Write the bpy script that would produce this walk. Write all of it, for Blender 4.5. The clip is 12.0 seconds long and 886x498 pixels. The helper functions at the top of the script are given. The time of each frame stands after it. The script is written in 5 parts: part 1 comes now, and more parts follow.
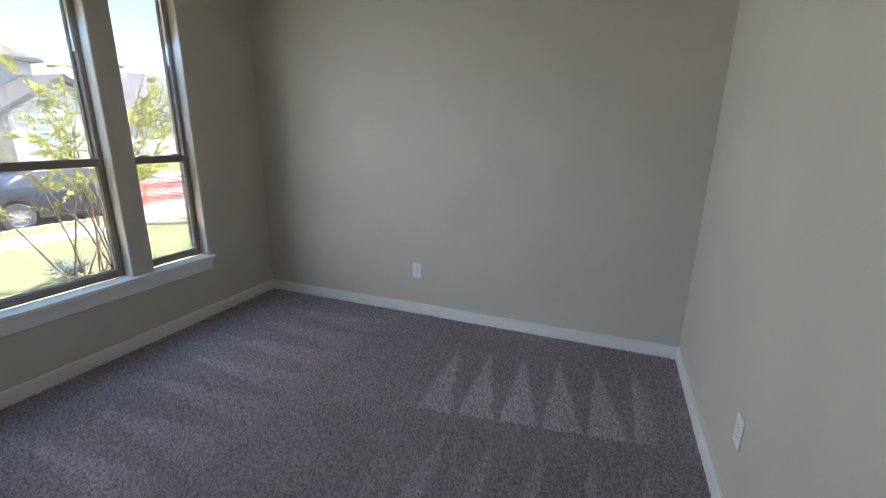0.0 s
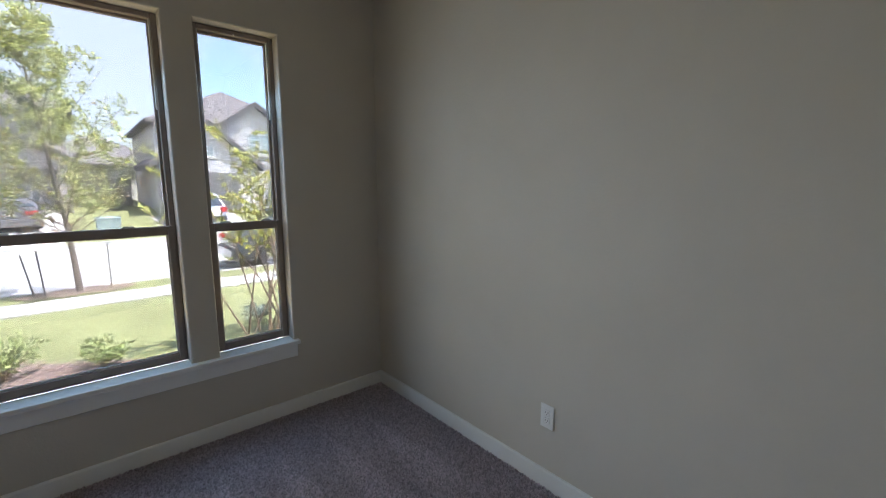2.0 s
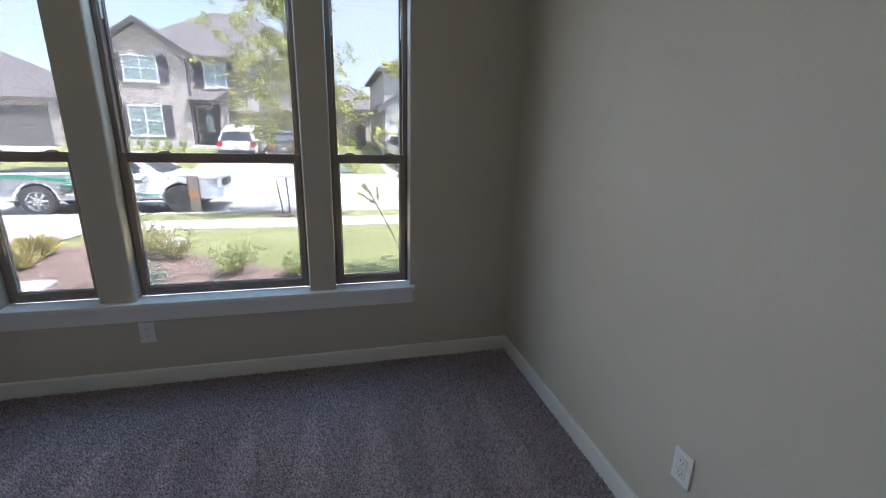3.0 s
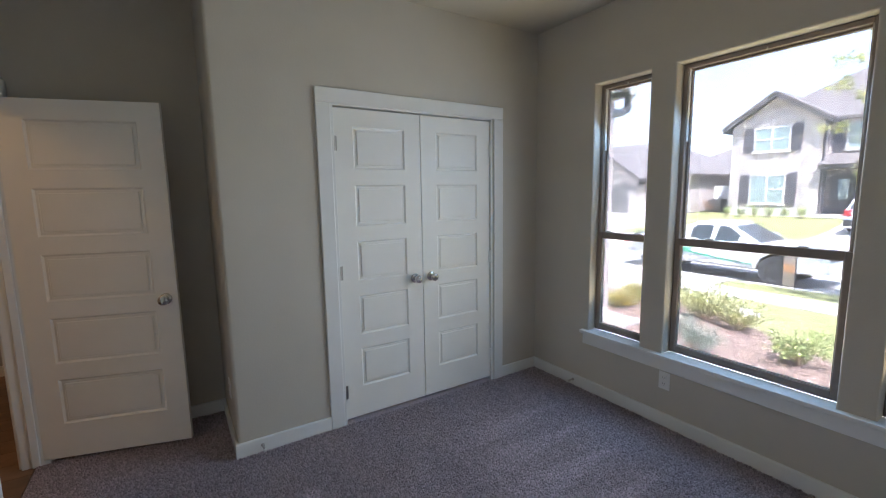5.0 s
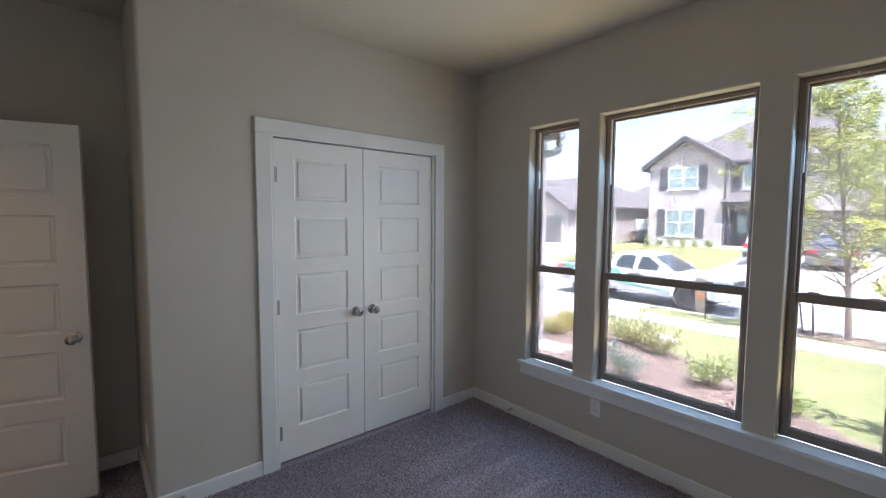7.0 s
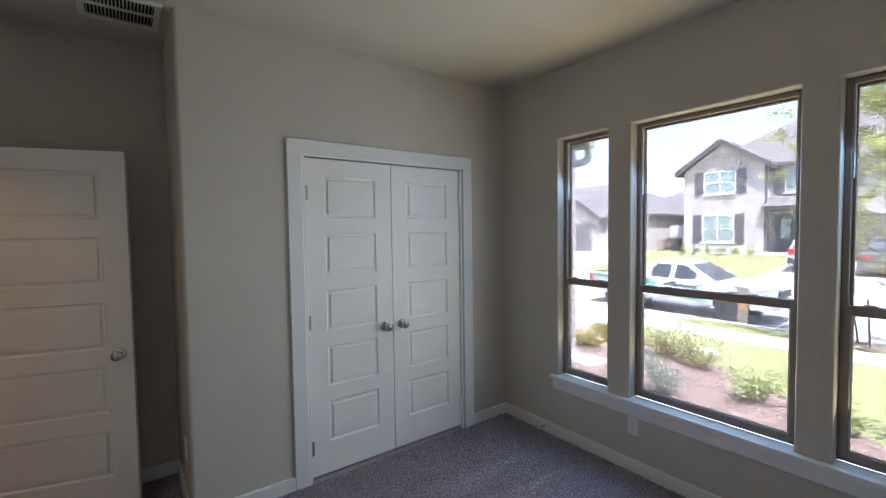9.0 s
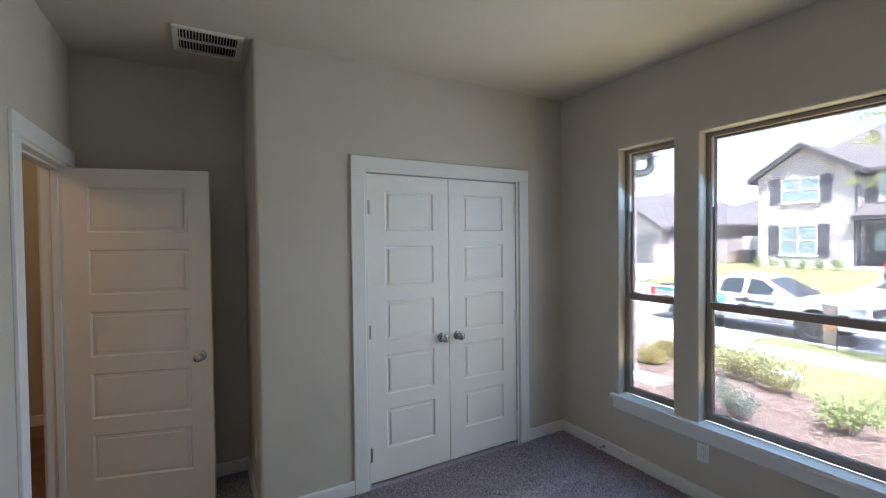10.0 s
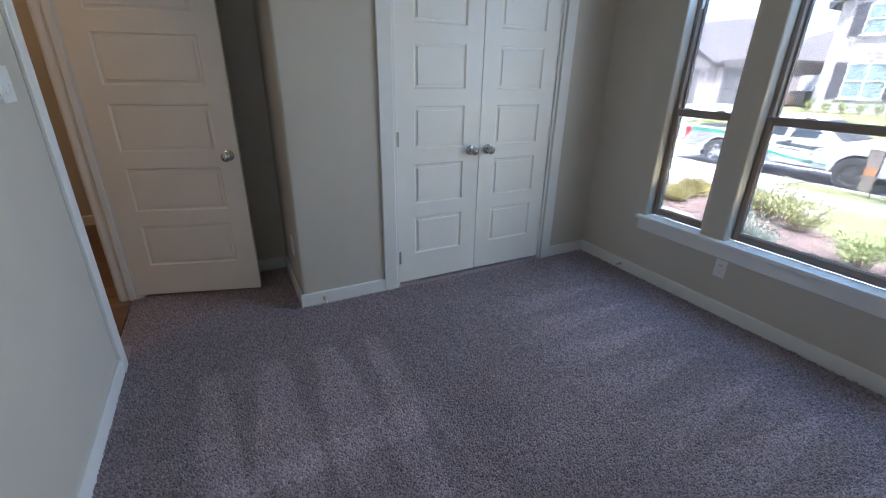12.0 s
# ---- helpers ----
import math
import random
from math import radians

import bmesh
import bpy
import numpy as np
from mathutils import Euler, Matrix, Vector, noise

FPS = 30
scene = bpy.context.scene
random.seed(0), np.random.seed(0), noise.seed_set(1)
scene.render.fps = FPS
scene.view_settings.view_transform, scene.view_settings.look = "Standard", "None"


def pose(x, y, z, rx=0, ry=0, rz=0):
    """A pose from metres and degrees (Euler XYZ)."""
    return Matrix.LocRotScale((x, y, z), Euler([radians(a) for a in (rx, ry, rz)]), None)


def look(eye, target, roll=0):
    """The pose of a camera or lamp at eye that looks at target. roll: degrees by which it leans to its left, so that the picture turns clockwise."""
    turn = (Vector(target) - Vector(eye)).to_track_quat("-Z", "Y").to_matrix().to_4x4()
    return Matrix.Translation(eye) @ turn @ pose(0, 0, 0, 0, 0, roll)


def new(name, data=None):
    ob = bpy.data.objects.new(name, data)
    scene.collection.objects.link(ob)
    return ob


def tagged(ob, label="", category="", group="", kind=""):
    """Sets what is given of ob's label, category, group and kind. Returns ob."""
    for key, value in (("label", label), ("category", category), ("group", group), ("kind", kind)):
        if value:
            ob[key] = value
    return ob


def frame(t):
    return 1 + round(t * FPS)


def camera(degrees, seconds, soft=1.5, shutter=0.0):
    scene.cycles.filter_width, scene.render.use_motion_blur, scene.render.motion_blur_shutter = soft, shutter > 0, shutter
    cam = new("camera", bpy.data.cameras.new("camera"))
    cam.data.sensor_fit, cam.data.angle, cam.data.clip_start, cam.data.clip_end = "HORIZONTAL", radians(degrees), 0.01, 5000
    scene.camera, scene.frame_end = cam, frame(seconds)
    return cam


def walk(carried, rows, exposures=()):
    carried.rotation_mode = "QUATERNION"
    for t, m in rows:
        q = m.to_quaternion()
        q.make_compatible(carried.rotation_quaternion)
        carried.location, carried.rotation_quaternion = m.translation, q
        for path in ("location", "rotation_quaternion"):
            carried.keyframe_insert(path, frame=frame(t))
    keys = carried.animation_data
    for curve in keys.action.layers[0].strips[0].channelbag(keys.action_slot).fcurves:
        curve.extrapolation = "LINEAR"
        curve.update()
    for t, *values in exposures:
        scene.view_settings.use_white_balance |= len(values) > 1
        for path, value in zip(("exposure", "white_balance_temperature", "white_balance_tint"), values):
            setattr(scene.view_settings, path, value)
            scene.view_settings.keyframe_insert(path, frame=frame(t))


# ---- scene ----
cam = camera(92.3, 12.0, 1.15)
PATH = [
    (0, (0.602, 4.365, 1.385), (-0.1, 6.164, 0.862), 0.8),
    (0.5, (0.553, 4.551, 1.361), (-0.114, 6.374, 0.878), 0.9),
    (1, (0.513, 4.903, 1.439), (-0.369, 6.651, 1.033), 1.1),
    (1.5, (0.435, 5.31, 1.393), (-0.682, 6.938, 1.072), 1.7),
    (2, (0.355, 5.644, 1.437), (-1.143, 6.934, 1.13), 0.0),
    (2.5, (0.301, 5.983, 1.425), (-1.477, 6.855, 1.142), 1.7),
    (3, (0.157, 6.204, 1.36), (-1.71, 6.674, 0.818), 1.4),
    (3.5, (0.143, 6.323, 1.415), (-1.751, 5.988, 0.867), 0.0),
    (3.7, (0.14, 6.358, 1.42), (-1.672, 5.682, 0.911), 0.1),
    (5.3, (0.452, 6.666, 1.53), (-0.513, 4.932, 1.285), -0.9),
    (5.5, (0.462, 6.664, 1.531), (-0.472, 4.913, 1.287), -0.8),
    (6, (0.471, 6.661, 1.55), (-0.494, 4.924, 1.32), -0.2),
    (6.5, (0.464, 6.658, 1.567), (-0.657, 5.01, 1.401), 0.2),
    (7, (0.431, 6.664, 1.565), (-0.862, 5.145, 1.426), 0.3),
    (7.2, (0.408, 6.672, 1.563), (-0.951, 5.21, 1.431), 0.2),
    (8.8, (0.406, 6.661, 1.569), (-0.822, 5.085, 1.486), -0.9),
    (9, (0.423, 6.655, 1.589), (-0.768, 5.051, 1.5), -0.8),
    (9.5, (0.458, 6.655, 1.594), (-0.616, 4.969, 1.528), -0.8),
    (10, (0.465, 6.662, 1.608), (-0.523, 4.924, 1.569), -0.6),
    (10.5, (0.466, 6.643, 1.549), (-0.484, 4.889, 1.414), -0.2),
    (11, (0.458, 6.631, 1.483), (-0.449, 4.899, 1.062), 0.2),
    (11.5, (0.496, 6.593, 1.442), (-0.389, 4.913, 0.814), 0.8),
    (12, (0.503, 6.572, 1.405), (-0.347, 4.93, 0.642), 1.1),
]
EXPOSURES = [(0.0, 6.84, 5640, 11), (0.5, 6.96, 5680, 11), (1.0, 6.82, 5680, 12), (1.5, 6.52, 5750, 11), (2.5, 6.28, 5680, 12), (3.5, 6.34, 5560, 12), (5.5, 6.93, 5560, 14), (7.0, 6.73, 5560, 15), (9.0, 6.72, 5520, 15), (10.5, 6.90, 5450, 13), (12.0, 6.92, 5250, 13)]
walk(cam, [(t, look(eye, target, roll)) for t, eye, target, roll in PATH], EXPOSURES)

# ---- world, sun and exposure ----
SUN_TO = Vector((0.30, 0.36, 1.0)).normalized()
world = bpy.data.worlds.new("world")
scene.world = world
world.use_nodes = True
_nt = world.node_tree
_sky = _nt.nodes.new("ShaderNodeTexSky")
_sky.sky_type = 'NISHITA'
_sky.sun_disc = False
_sky.sun_elevation = math.asin(SUN_TO.z)
_sky.sun_rotation = math.atan2(SUN_TO.x, SUN_TO.y)
_sky.dust_density = 1.0
_bg = _nt.nodes["Background"]
_bg.inputs["Strength"].default_value = 0.068
_haze = _nt.nodes.new("ShaderNodeMix")          # thin broken cloud over the sky
_haze.data_type = 'RGBA'
_cloud = _nt.nodes.new("ShaderNodeTexNoise")
_cloud.inputs["Scale"].default_value, _cloud.inputs["Detail"].default_value = 2.6, 6
_thick = _nt.nodes.new("ShaderNodeMapRange")
_thick.inputs["From Min"].default_value, _thick.inputs["From Max"].default_value = 0.44, 0.60
_thick.inputs["To Min"].default_value, _thick.inputs["To Max"].default_value = 0.03, 0.8
_way = _nt.nodes.new("ShaderNodeTexCoord")       # more cloud towards the south
_split = _nt.nodes.new("ShaderNodeSeparateXYZ")
_nt.links.new(_way.outputs["Generated"], _split.inputs[0])
_southern = _nt.nodes.new("ShaderNodeMath")
_southern.operation = 'MULTIPLY_ADD'
_southern.inputs[1].default_value = -0.22
_nt.links.new(_split.outputs["Y"], _southern.inputs[0])
_nt.links.new(_cloud.outputs["Fac"], _southern.inputs[2])
_nt.links.new(_southern.outputs[0], _thick.inputs["Value"])
_nt.links.new(_thick.outputs[0], _haze.inputs["Factor"])
_haze.inputs["B"].default_value = (3.3, 3.4, 3.5, 1)
_nt.links.new(_sky.outputs["Color"], _haze.inputs["A"])
_nt.links.new(_haze.outputs["Result"], _bg.inputs["Color"])
_sun = bpy.data.lights.new("sun", 'SUN')
_sun.energy, _sun.angle, _sun.color = 2.2, radians(0.5), (1.0, 0.95, 0.87)
sun = new("sun", _sun)
sun.matrix_world = look(SUN_TO * 60, (0, 0, 0))

# daylight standing in the three window openings: cool sky from above, warm light off the sunlit ground from below
for _y, _w in ((4.818, 0.30), (5.609, 0.70), (6.382, 0.30)):
    for _name, _z, _tilt, _power, _col in (("sky_light", 1.62, 34, 0.140, (0.48, 0.75, 1.0)), ("ground_light", 1.10, -32, 0.152, (1.0, 0.80, 0.41))):
        _al = bpy.data.lights.new(_name, 'AREA')
        _al.shape, _al.size, _al.size_y, _al.energy, _al.color = 'RECTANGLE', _w, 0.95, _power * _w / 0.70, _col
        new(_name, _al).matrix_world = look((-2.46, _y, _z), (-2.46 + math.cos(radians(_tilt)), _y, _z - math.sin(radians(_tilt))))

# ---- materials ----
MATS = {}


def mat(name, color, rough=0.6, metal=0.0, scale=12.0, var=0.06, bump=0.0, bscale=60.0, var2=0.0, scale2=1.5, spec=0.5, coat=0.0, obrand=0.0, isrand=0.0):
    """Principled material with fine and broad colour variation and bump, in metres of the object."""
    if name in MATS:
        return MATS[name]
    m = bpy.data.materials.new(name)
    m.use_nodes = True
    nt = m.node_tree
    b = nt.nodes["Principled BSDF"]
    b.inputs["Roughness"].default_value = rough
    b.inputs["Metallic"].default_value = metal
    b.inputs["Specular IOR Level"].default_value = spec
    b.inputs["Coat Weight"].default_value = coat
    tc = nt.nodes.new("ShaderNodeTexCoord")
    base = nt.nodes.new("ShaderNodeRGB")
    base.outputs[0].default_value = (*color, 1)
    col = base.outputs[0]
    for amount, sc in ((var, scale), (var2, scale2)):
        if amount:
            n = nt.nodes.new("ShaderNodeTexNoise")
            n.inputs["Scale"].default_value = sc
            n.inputs["Detail"].default_value = 4
            nt.links.new(tc.outputs["Object"], n.inputs["Vector"])
            r = nt.nodes.new("ShaderNodeMapRange")
            r.inputs["From Min"].default_value, r.inputs["From Max"].default_value = 0.3, 0.7
            r.inputs["To Min"].default_value, r.inputs["To Max"].default_value = 1 - amount, 1 + amount
            nt.links.new(n.outputs["Fac"], r.inputs["Value"])
            v = nt.nodes.new("ShaderNodeVectorMath")
            v.operation = 'SCALE'
            nt.links.new(col, v.inputs[0])
            nt.links.new(r.outputs[0], v.inputs["Scale"])
            col = v.outputs[0]
    for amount, kind in ((obrand, "object"), (isrand, "island")):
        if amount:
            i = nt.nodes.new("ShaderNodeObjectInfo" if kind == "object" else "ShaderNodeNewGeometry")
            r = nt.nodes.new("ShaderNodeMapRange")
            r.inputs["To Min"].default_value, r.inputs["To Max"].default_value = 1 - amount, 1 + amount
            nt.links.new(i.outputs["Random" if kind == "object" else "Random Per Island"], r.inputs["Value"])
            v = nt.nodes.new("ShaderNodeVectorMath")
            v.operation = 'SCALE'
            nt.links.new(col, v.inputs[0])
            nt.links.new(r.outputs[0], v.inputs["Scale"])
            col = v.outputs[0]
    nt.links.new(col, b.inputs["Base Color"])
    if bump:
        n = nt.nodes.new("ShaderNodeTexNoise")
        n.inputs["Scale"].default_value = bscale
        n.inputs["Detail"].default_value = 3
        nt.links.new(tc.outputs["Object"], n.inputs["Vector"])
        bp = nt.nodes.new("ShaderNodeBump")
        bp.inputs["Strength"].default_value = bump
        bp.inputs["Distance"].default_value = 0.004
        nt.links.new(n.outputs["Fac"], bp.inputs["Height"])
        nt.links.new(bp.outputs[0], b.inputs["Normal"])
    MATS[name] = m
    return m


def glass_mat(name, tint=(0.228, 0.228, 0.231), gloss=0.04):
    m = bpy.data.materials.new(name)
    m.use_nodes = True
    nt = m.node_tree
    nt.nodes.remove(nt.nodes["Principled BSDF"])
    out = nt.nodes["Material Output"]
    t = nt.nodes.new("ShaderNodeBsdfTransparent")
    t.inputs[0].default_value = (*tint, 1)
    g = nt.nodes.new("ShaderNodeBsdfGlossy")
    g.inputs["Roughness"].default_value = 0.01
    f = nt.nodes.new("ShaderNodeFresnel")
    f.inputs["IOR"].default_value = 1.45
    mx = nt.nodes.new("ShaderNodeMixShader")
    nt.links.new(f.outputs[0], mx.inputs[0])
    nt.links.new(t.outputs[0], mx.inputs[1])
    nt.links.new(g.outputs[0], mx.inputs[2])
    veil = nt.nodes.new("ShaderNodeBsdfTranslucent")   # thin pale veil imitating glare, lifts the darks outside
    veil.inputs[0].default_value = (0.95, 0.88, 0.82, 1)
    veil_mix = nt.nodes.new("ShaderNodeMixShader")
    veil_mix.inputs[0].default_value = 0.0045
    nt.links.new(mx.outputs[0], veil_mix.inputs[1])
    nt.links.new(veil.outputs[0], veil_mix.inputs[2])
    nt.links.new(veil_mix.outputs[0], out.inputs["Surface"])
    MATS[name] = m
    return m


WALL = mat("greige_wall_paint", (0.557, 0.520, 0.459), 0.75, scale=3, var=0.025, bump=0.2, bscale=90, var2=0.03, scale2=0.9, spec=0.25)
CEILING = mat("ceiling_paint", (0.556, 0.521, 0.456), 0.85, scale=4, var=0.02, bump=0.25, bscale=70, spec=0.2)
TRIM = mat("white_trim_paint", (0.78, 0.78, 0.77), 0.42, scale=5, var=0.02, bump=0.05, bscale=40)
DOORW = mat("white_door_paint", (0.85, 0.84, 0.81), 0.4, scale=6, var=0.015, bump=0.06, bscale=120)
BRONZE = mat("bronze_window_frame", (0.26, 0.215, 0.19), 0.45, scale=20, var=0.06)
COVER = mat("grey_jamb_cover", (0.55, 0.53, 0.5), 0.5, var=0.04)
CHROME = mat("polished_chrome", (0.58, 0.56, 0.55), 0.12, 1.0, var=0.02)
NICKEL = mat("dull_nickel", (0.45, 0.43, 0.4), 0.35, 1.0, var=0.03)
PLASTIC = mat("white_plastic", (0.8, 0.8, 0.79), 0.35, var=0.01)
SLOT = mat("dark_slot", (0.03, 0.03, 0.03), 0.6, var=0.05)
VENTW = mat("white_vent_enamel", (0.7, 0.69, 0.66), 0.4, var=0.02)
VENT_SHADE = mat("vent_shade_black", (0.006, 0.006, 0.006), 0.8, var=0.1)
GLASS = glass_mat("window_glass")
HALLFLOOR = mat("brown_wood_plank", (0.20, 0.115, 0.07), 0.4, scale=9, var=0.2, bump=0.1, bscale=30, obrand=0.18)


def carpet_mat():
    m = mat("taupe_cut_pile_carpet", (0.52, 0.44, 0.49), 0.95, spec=0.1, scale=70, var=0.16, var2=0.1, scale2=2.2, isrand=0.37)
    nt = m.node_tree
    b = nt.nodes["Principled BSDF"]
    b.inputs["Sheen Weight"].default_value = 0.25
    b.inputs["Sheen Roughness"].default_value = 0.5
    tc = nt.nodes.new("ShaderNodeTexCoord")
    sx = nt.nodes.new("ShaderNodeSeparateXYZ")
    nt.links.new(tc.outputs["Object"], sx.inputs[0])

    def math_node(op, a, b2=None, clamp=False):
        n = nt.nodes.new("ShaderNodeMath")
        n.operation, n.use_clamp = op, clamp
        for k, v in enumerate((a, b2)):
            if v is None:
                continue
            if isinstance(v, (int, float)):
                n.inputs[k].default_value = v
            else:
                nt.links.new(v, n.inputs[k])
        return n.outputs[0]

    wob = nt.nodes.new("ShaderNodeTexNoise")
    wob.inputs["Scale"].default_value = 5
    nt.links.new(tc.outputs["Object"], wob.inputs["Vector"])
    wobble = math_node('MULTIPLY', math_node('SUBTRACT', wob.outputs["Fac"], 0.5), 0.05)

    def wedges(u, v, period, v0, length, shift):
        """Pale tapering strokes of the vacuum cleaner: wide at v0, a point at v0 + length."""
        f = math_node('FRACT', math_node('DIVIDE', math_node('ADD', math_node('ADD', u, shift), wobble), period))
        off = math_node('MULTIPLY', math_node('ABSOLUTE', math_node('SUBTRACT', f, 0.5)), 2.0)
        h = math_node('DIVIDE', math_node('SUBTRACT', math_node('ADD', v, wobble), v0), length)
        inside = math_node('MULTIPLY', math_node('GREATER_THAN', h, 0.0), math_node('LESS_THAN', h, 1.0))
        soft = math_node('MULTIPLY', math_node('SUBTRACT', math_node('SUBTRACT', 1.0, h), off), 6.0, True)
        return math_node('MULTIPLY', inside, soft)

    def band(v, lo, hi, soft):
        """1 between lo and hi, fading out over soft."""
        up = math_node('DIVIDE', math_node('SUBTRACT', v, lo), soft, True)
        down = math_node('DIVIDE', math_node('SUBTRACT', hi, v), soft, True)
        return math_node('MULTIPLY', up, down)

    x, y = sx.outputs["X"], sx.outputs["Y"]
    # saw-toothed row before the north wall, its foot on a slanting line
    y_a = math_node('SUBTRACT', y, math_node('MULTIPLY', x, 0.14))
    f_a = math_node('FRACT', math_node('DIVIDE', math_node('ADD', math_node('ADD', x, 0.442), math_node('MULTIPLY', wobble, 0.5)), 0.212))
    h_a = math_node('DIVIDE', math_node('SUBTRACT', math_node('ADD', y_a, math_node('MULTIPLY', wobble, 0.4)), 6.14), 0.78)
    in_a = math_node('MULTIPLY', math_node('GREATER_THAN', h_a, 0.0), math_node('LESS_THAN', h_a, 1.0))
    tooth = math_node('MULTIPLY', math_node('SUBTRACT', math_node('SUBTRACT', 1.0, h_a), f_a), 7.0, True)
    left = math_node('MULTIPLY', f_a, 9.0, True)
    a = math_node('MULTIPLY', math_node('MULTIPLY', in_a, math_node('MULTIPLY', tooth, left)), band(x, -0.30, 0.95, 0.10))
    # thin strokes widening southwards from that line
    a2 = math_node('MULTIPLY', wedges(x, y_a, 0.22, 5.15, 0.93, 0.11), band(x, -0.25, 1.0, 0.12))
    # strokes that start by the window wall and widen towards the room
    c = math_node('MULTIPLY', wedges(y, math_node('MULTIPLY', x, -1.0), 0.281, 0.85, 1.08, 0.0), math_node('MULTIPLY', band(x, -2.0, -0.75, 0.4), band(y, 4.4, 7.1, 0.2)))
    # strokes pointing to the closet
    d2 = math_node('MULTIPLY', wedges(x, math_node('MULTIPLY', y, -1.0), 0.28, -5.33, 1.5, 0.24), math_node('MULTIPLY', band(x, -0.14, 0.80, 0.04), band(y, 4.52, 5.4, 0.06)))
    tot = math_node('ADD', math_node('ADD', math_node('MULTIPLY', a, 1.25), math_node('MULTIPLY', a2, 0.55)), math_node('ADD', math_node('MULTIPLY', c, 0.52), math_node('MULTIPLY', d2, 0.72)))
    gain = math_node('ADD', math_node('MULTIPLY', tot, 0.40), 0.92)
    old = b.inputs["Base Color"].links[0].from_socket
    v = nt.nodes.new("ShaderNodeVectorMath")
    v.operation = 'SCALE'
    nt.links.new(old, v.inputs[0])
    nt.links.new(gain, v.inputs["Scale"])
    nt.links.new(v.outputs[0], b.inputs["Base Color"])
    n1 = nt.nodes.new("ShaderNodeTexVoronoi")
    n1.inputs["Scale"].default_value = 95
    n2 = nt.nodes.new("ShaderNodeTexNoise")
    n2.inputs["Scale"].default_value = 260
    nt.links.new(tc.outputs["Object"], n1.inputs["Vector"])
    nt.links.new(tc.outputs["Object"], n2.inputs["Vector"])
    hh = math_node('ADD', math_node('MULTIPLY', n1.outputs["Distance"], -1.0), math_node('MULTIPLY', n2.outputs["Fac"], 0.6))
    bp = nt.nodes.new("ShaderNodeBump")
    bp.inputs["Strength"].default_value = 0.9
    bp.inputs["Distance"].default_value = 0.008
    nt.links.new(hh, bp.inputs["Height"])
    nt.links.new(bp.outputs[0], b.inputs["Normal"])
    return m


CARPET = carpet_mat()

# ---- mesh helpers ----


def box(bm, x0, x1, y0, y1, z0, z1, bevel=0.0, seg=1):
    r = bmesh.ops.create_cube(bm, size=1.0, matrix=Matrix.Translation(((x0 + x1) / 2, (y0 + y1) / 2, (z0 + z1) / 2)) @ Matrix.Diagonal((abs(x1 - x0), abs(y1 - y0), abs(z1 - z0), 1)))
    if bevel:
        es = list({e for v in r["verts"] for e in v.link_edges})
        bmesh.ops.bevel(bm, geom=es, offset=bevel, segments=seg, affect='EDGES', profile=0.5)
    return bm


def cyl(bm, p, q, r0, r1=None, n=12, caps=True):
    """A tapered rod from p to q."""
    p, q = Vector(p), Vector(q)
    d = q - p
    m = Matrix.Translation((p + q) / 2) @ d.to_track_quat('Z', 'Y').to_matrix().to_4x4()
    bmesh.ops.create_cone(bm, cap_ends=caps, segments=n, radius1=r0, radius2=r0 if r1 is None else r1, depth=d.length, matrix=m)
    return bm


def lathe(bm, prof, n=20, m=None):
    """Turned shape round z from (radius, height) pairs."""
    m = m or Matrix()
    rings = []
    for r, z in prof:
        rings.append([bm.verts.new(m @ Vector((r * math.cos(2 * math.pi * k / n), r * math.sin(2 * math.pi * k / n), z))) for k in range(n)])
    for a, b in zip(rings, rings[1:]):
        for k in range(n):
            bm.faces.new((a[k], a[(k + 1) % n], b[(k + 1) % n], b[k]))
    bm.faces.new(rings[-1])
    bm.faces.new(rings[0][::-1])
    return bm


def prism(bm, pts, d, m=None):
    """Outline pts in x, z pushed along y from 0 to d."""
    m = m or Matrix()
    a = [bm.verts.new(m @ Vector((x, 0, z))) for x, z in pts]
    b = [bm.verts.new(m @ Vector((x, d, z))) for x, z in pts]
    n = len(pts)
    for k in range(n):
        bm.faces.new((a[k], a[(k + 1) % n], b[(k + 1) % n], b[k]))
    bm.faces.new(a[::-1])
    bm.faces.new(b)
    bmesh.ops.recalc_face_normals(bm, faces=bm.faces)
    return bm


def mesh_of(name, bm, material, smooth=False):
    me = bpy.data.meshes.new(name)
    bm.to_mesh(me)
    bm.free()
    for one in (material if isinstance(material, (list, tuple)) else [material]):
        me.materials.append(one)
    if smooth:
        me.polygons.foreach_set("use_smooth", [True] * len(me.polygons))
        me.set_sharp_from_angle(angle=radians(38))
    return me


def part(name, bm, material, parent, label="", smooth=False, m=None):
    ob = new(name, mesh_of(name, bm, material, smooth))
    ob.parent = parent
    if m is not None:
        ob.matrix_basis = m
    return tagged(ob, label)


def part_of(name, me, parent, m=None):
    ob = new(name, me)
    ob.parent = parent
    if m is not None:
        ob.matrix_basis = m
    return ob


def structure(name, bm, material, label="", smooth=False):
    return tagged(new(name, mesh_of(name, bm, material, smooth)), label, name.split("_")[0], kind="structure")


def thing(name, m, label, category, group="", kind=""):
    ob = new(name)
    ob.empty_display_size = 0.1
    ob.matrix_basis = m
    return tagged(ob, label, category, group, kind)


B = bmesh.new

# ---- the room ----
XW, XE, YS, YN, CEIL = -2.16, 1.12, 4.055, 7.215, 2.75
XB, YB = 0.194, 3.375            # the niche by the door
SILL, HEAD = 0.480, 2.250
OPEN = [(4.613, 5.024), (5.186, 6.032), (6.176, 6.588)]
DOOR_Y0, DOOR_Y1, DOOR_Z = 3.472, 4.262, 2.06


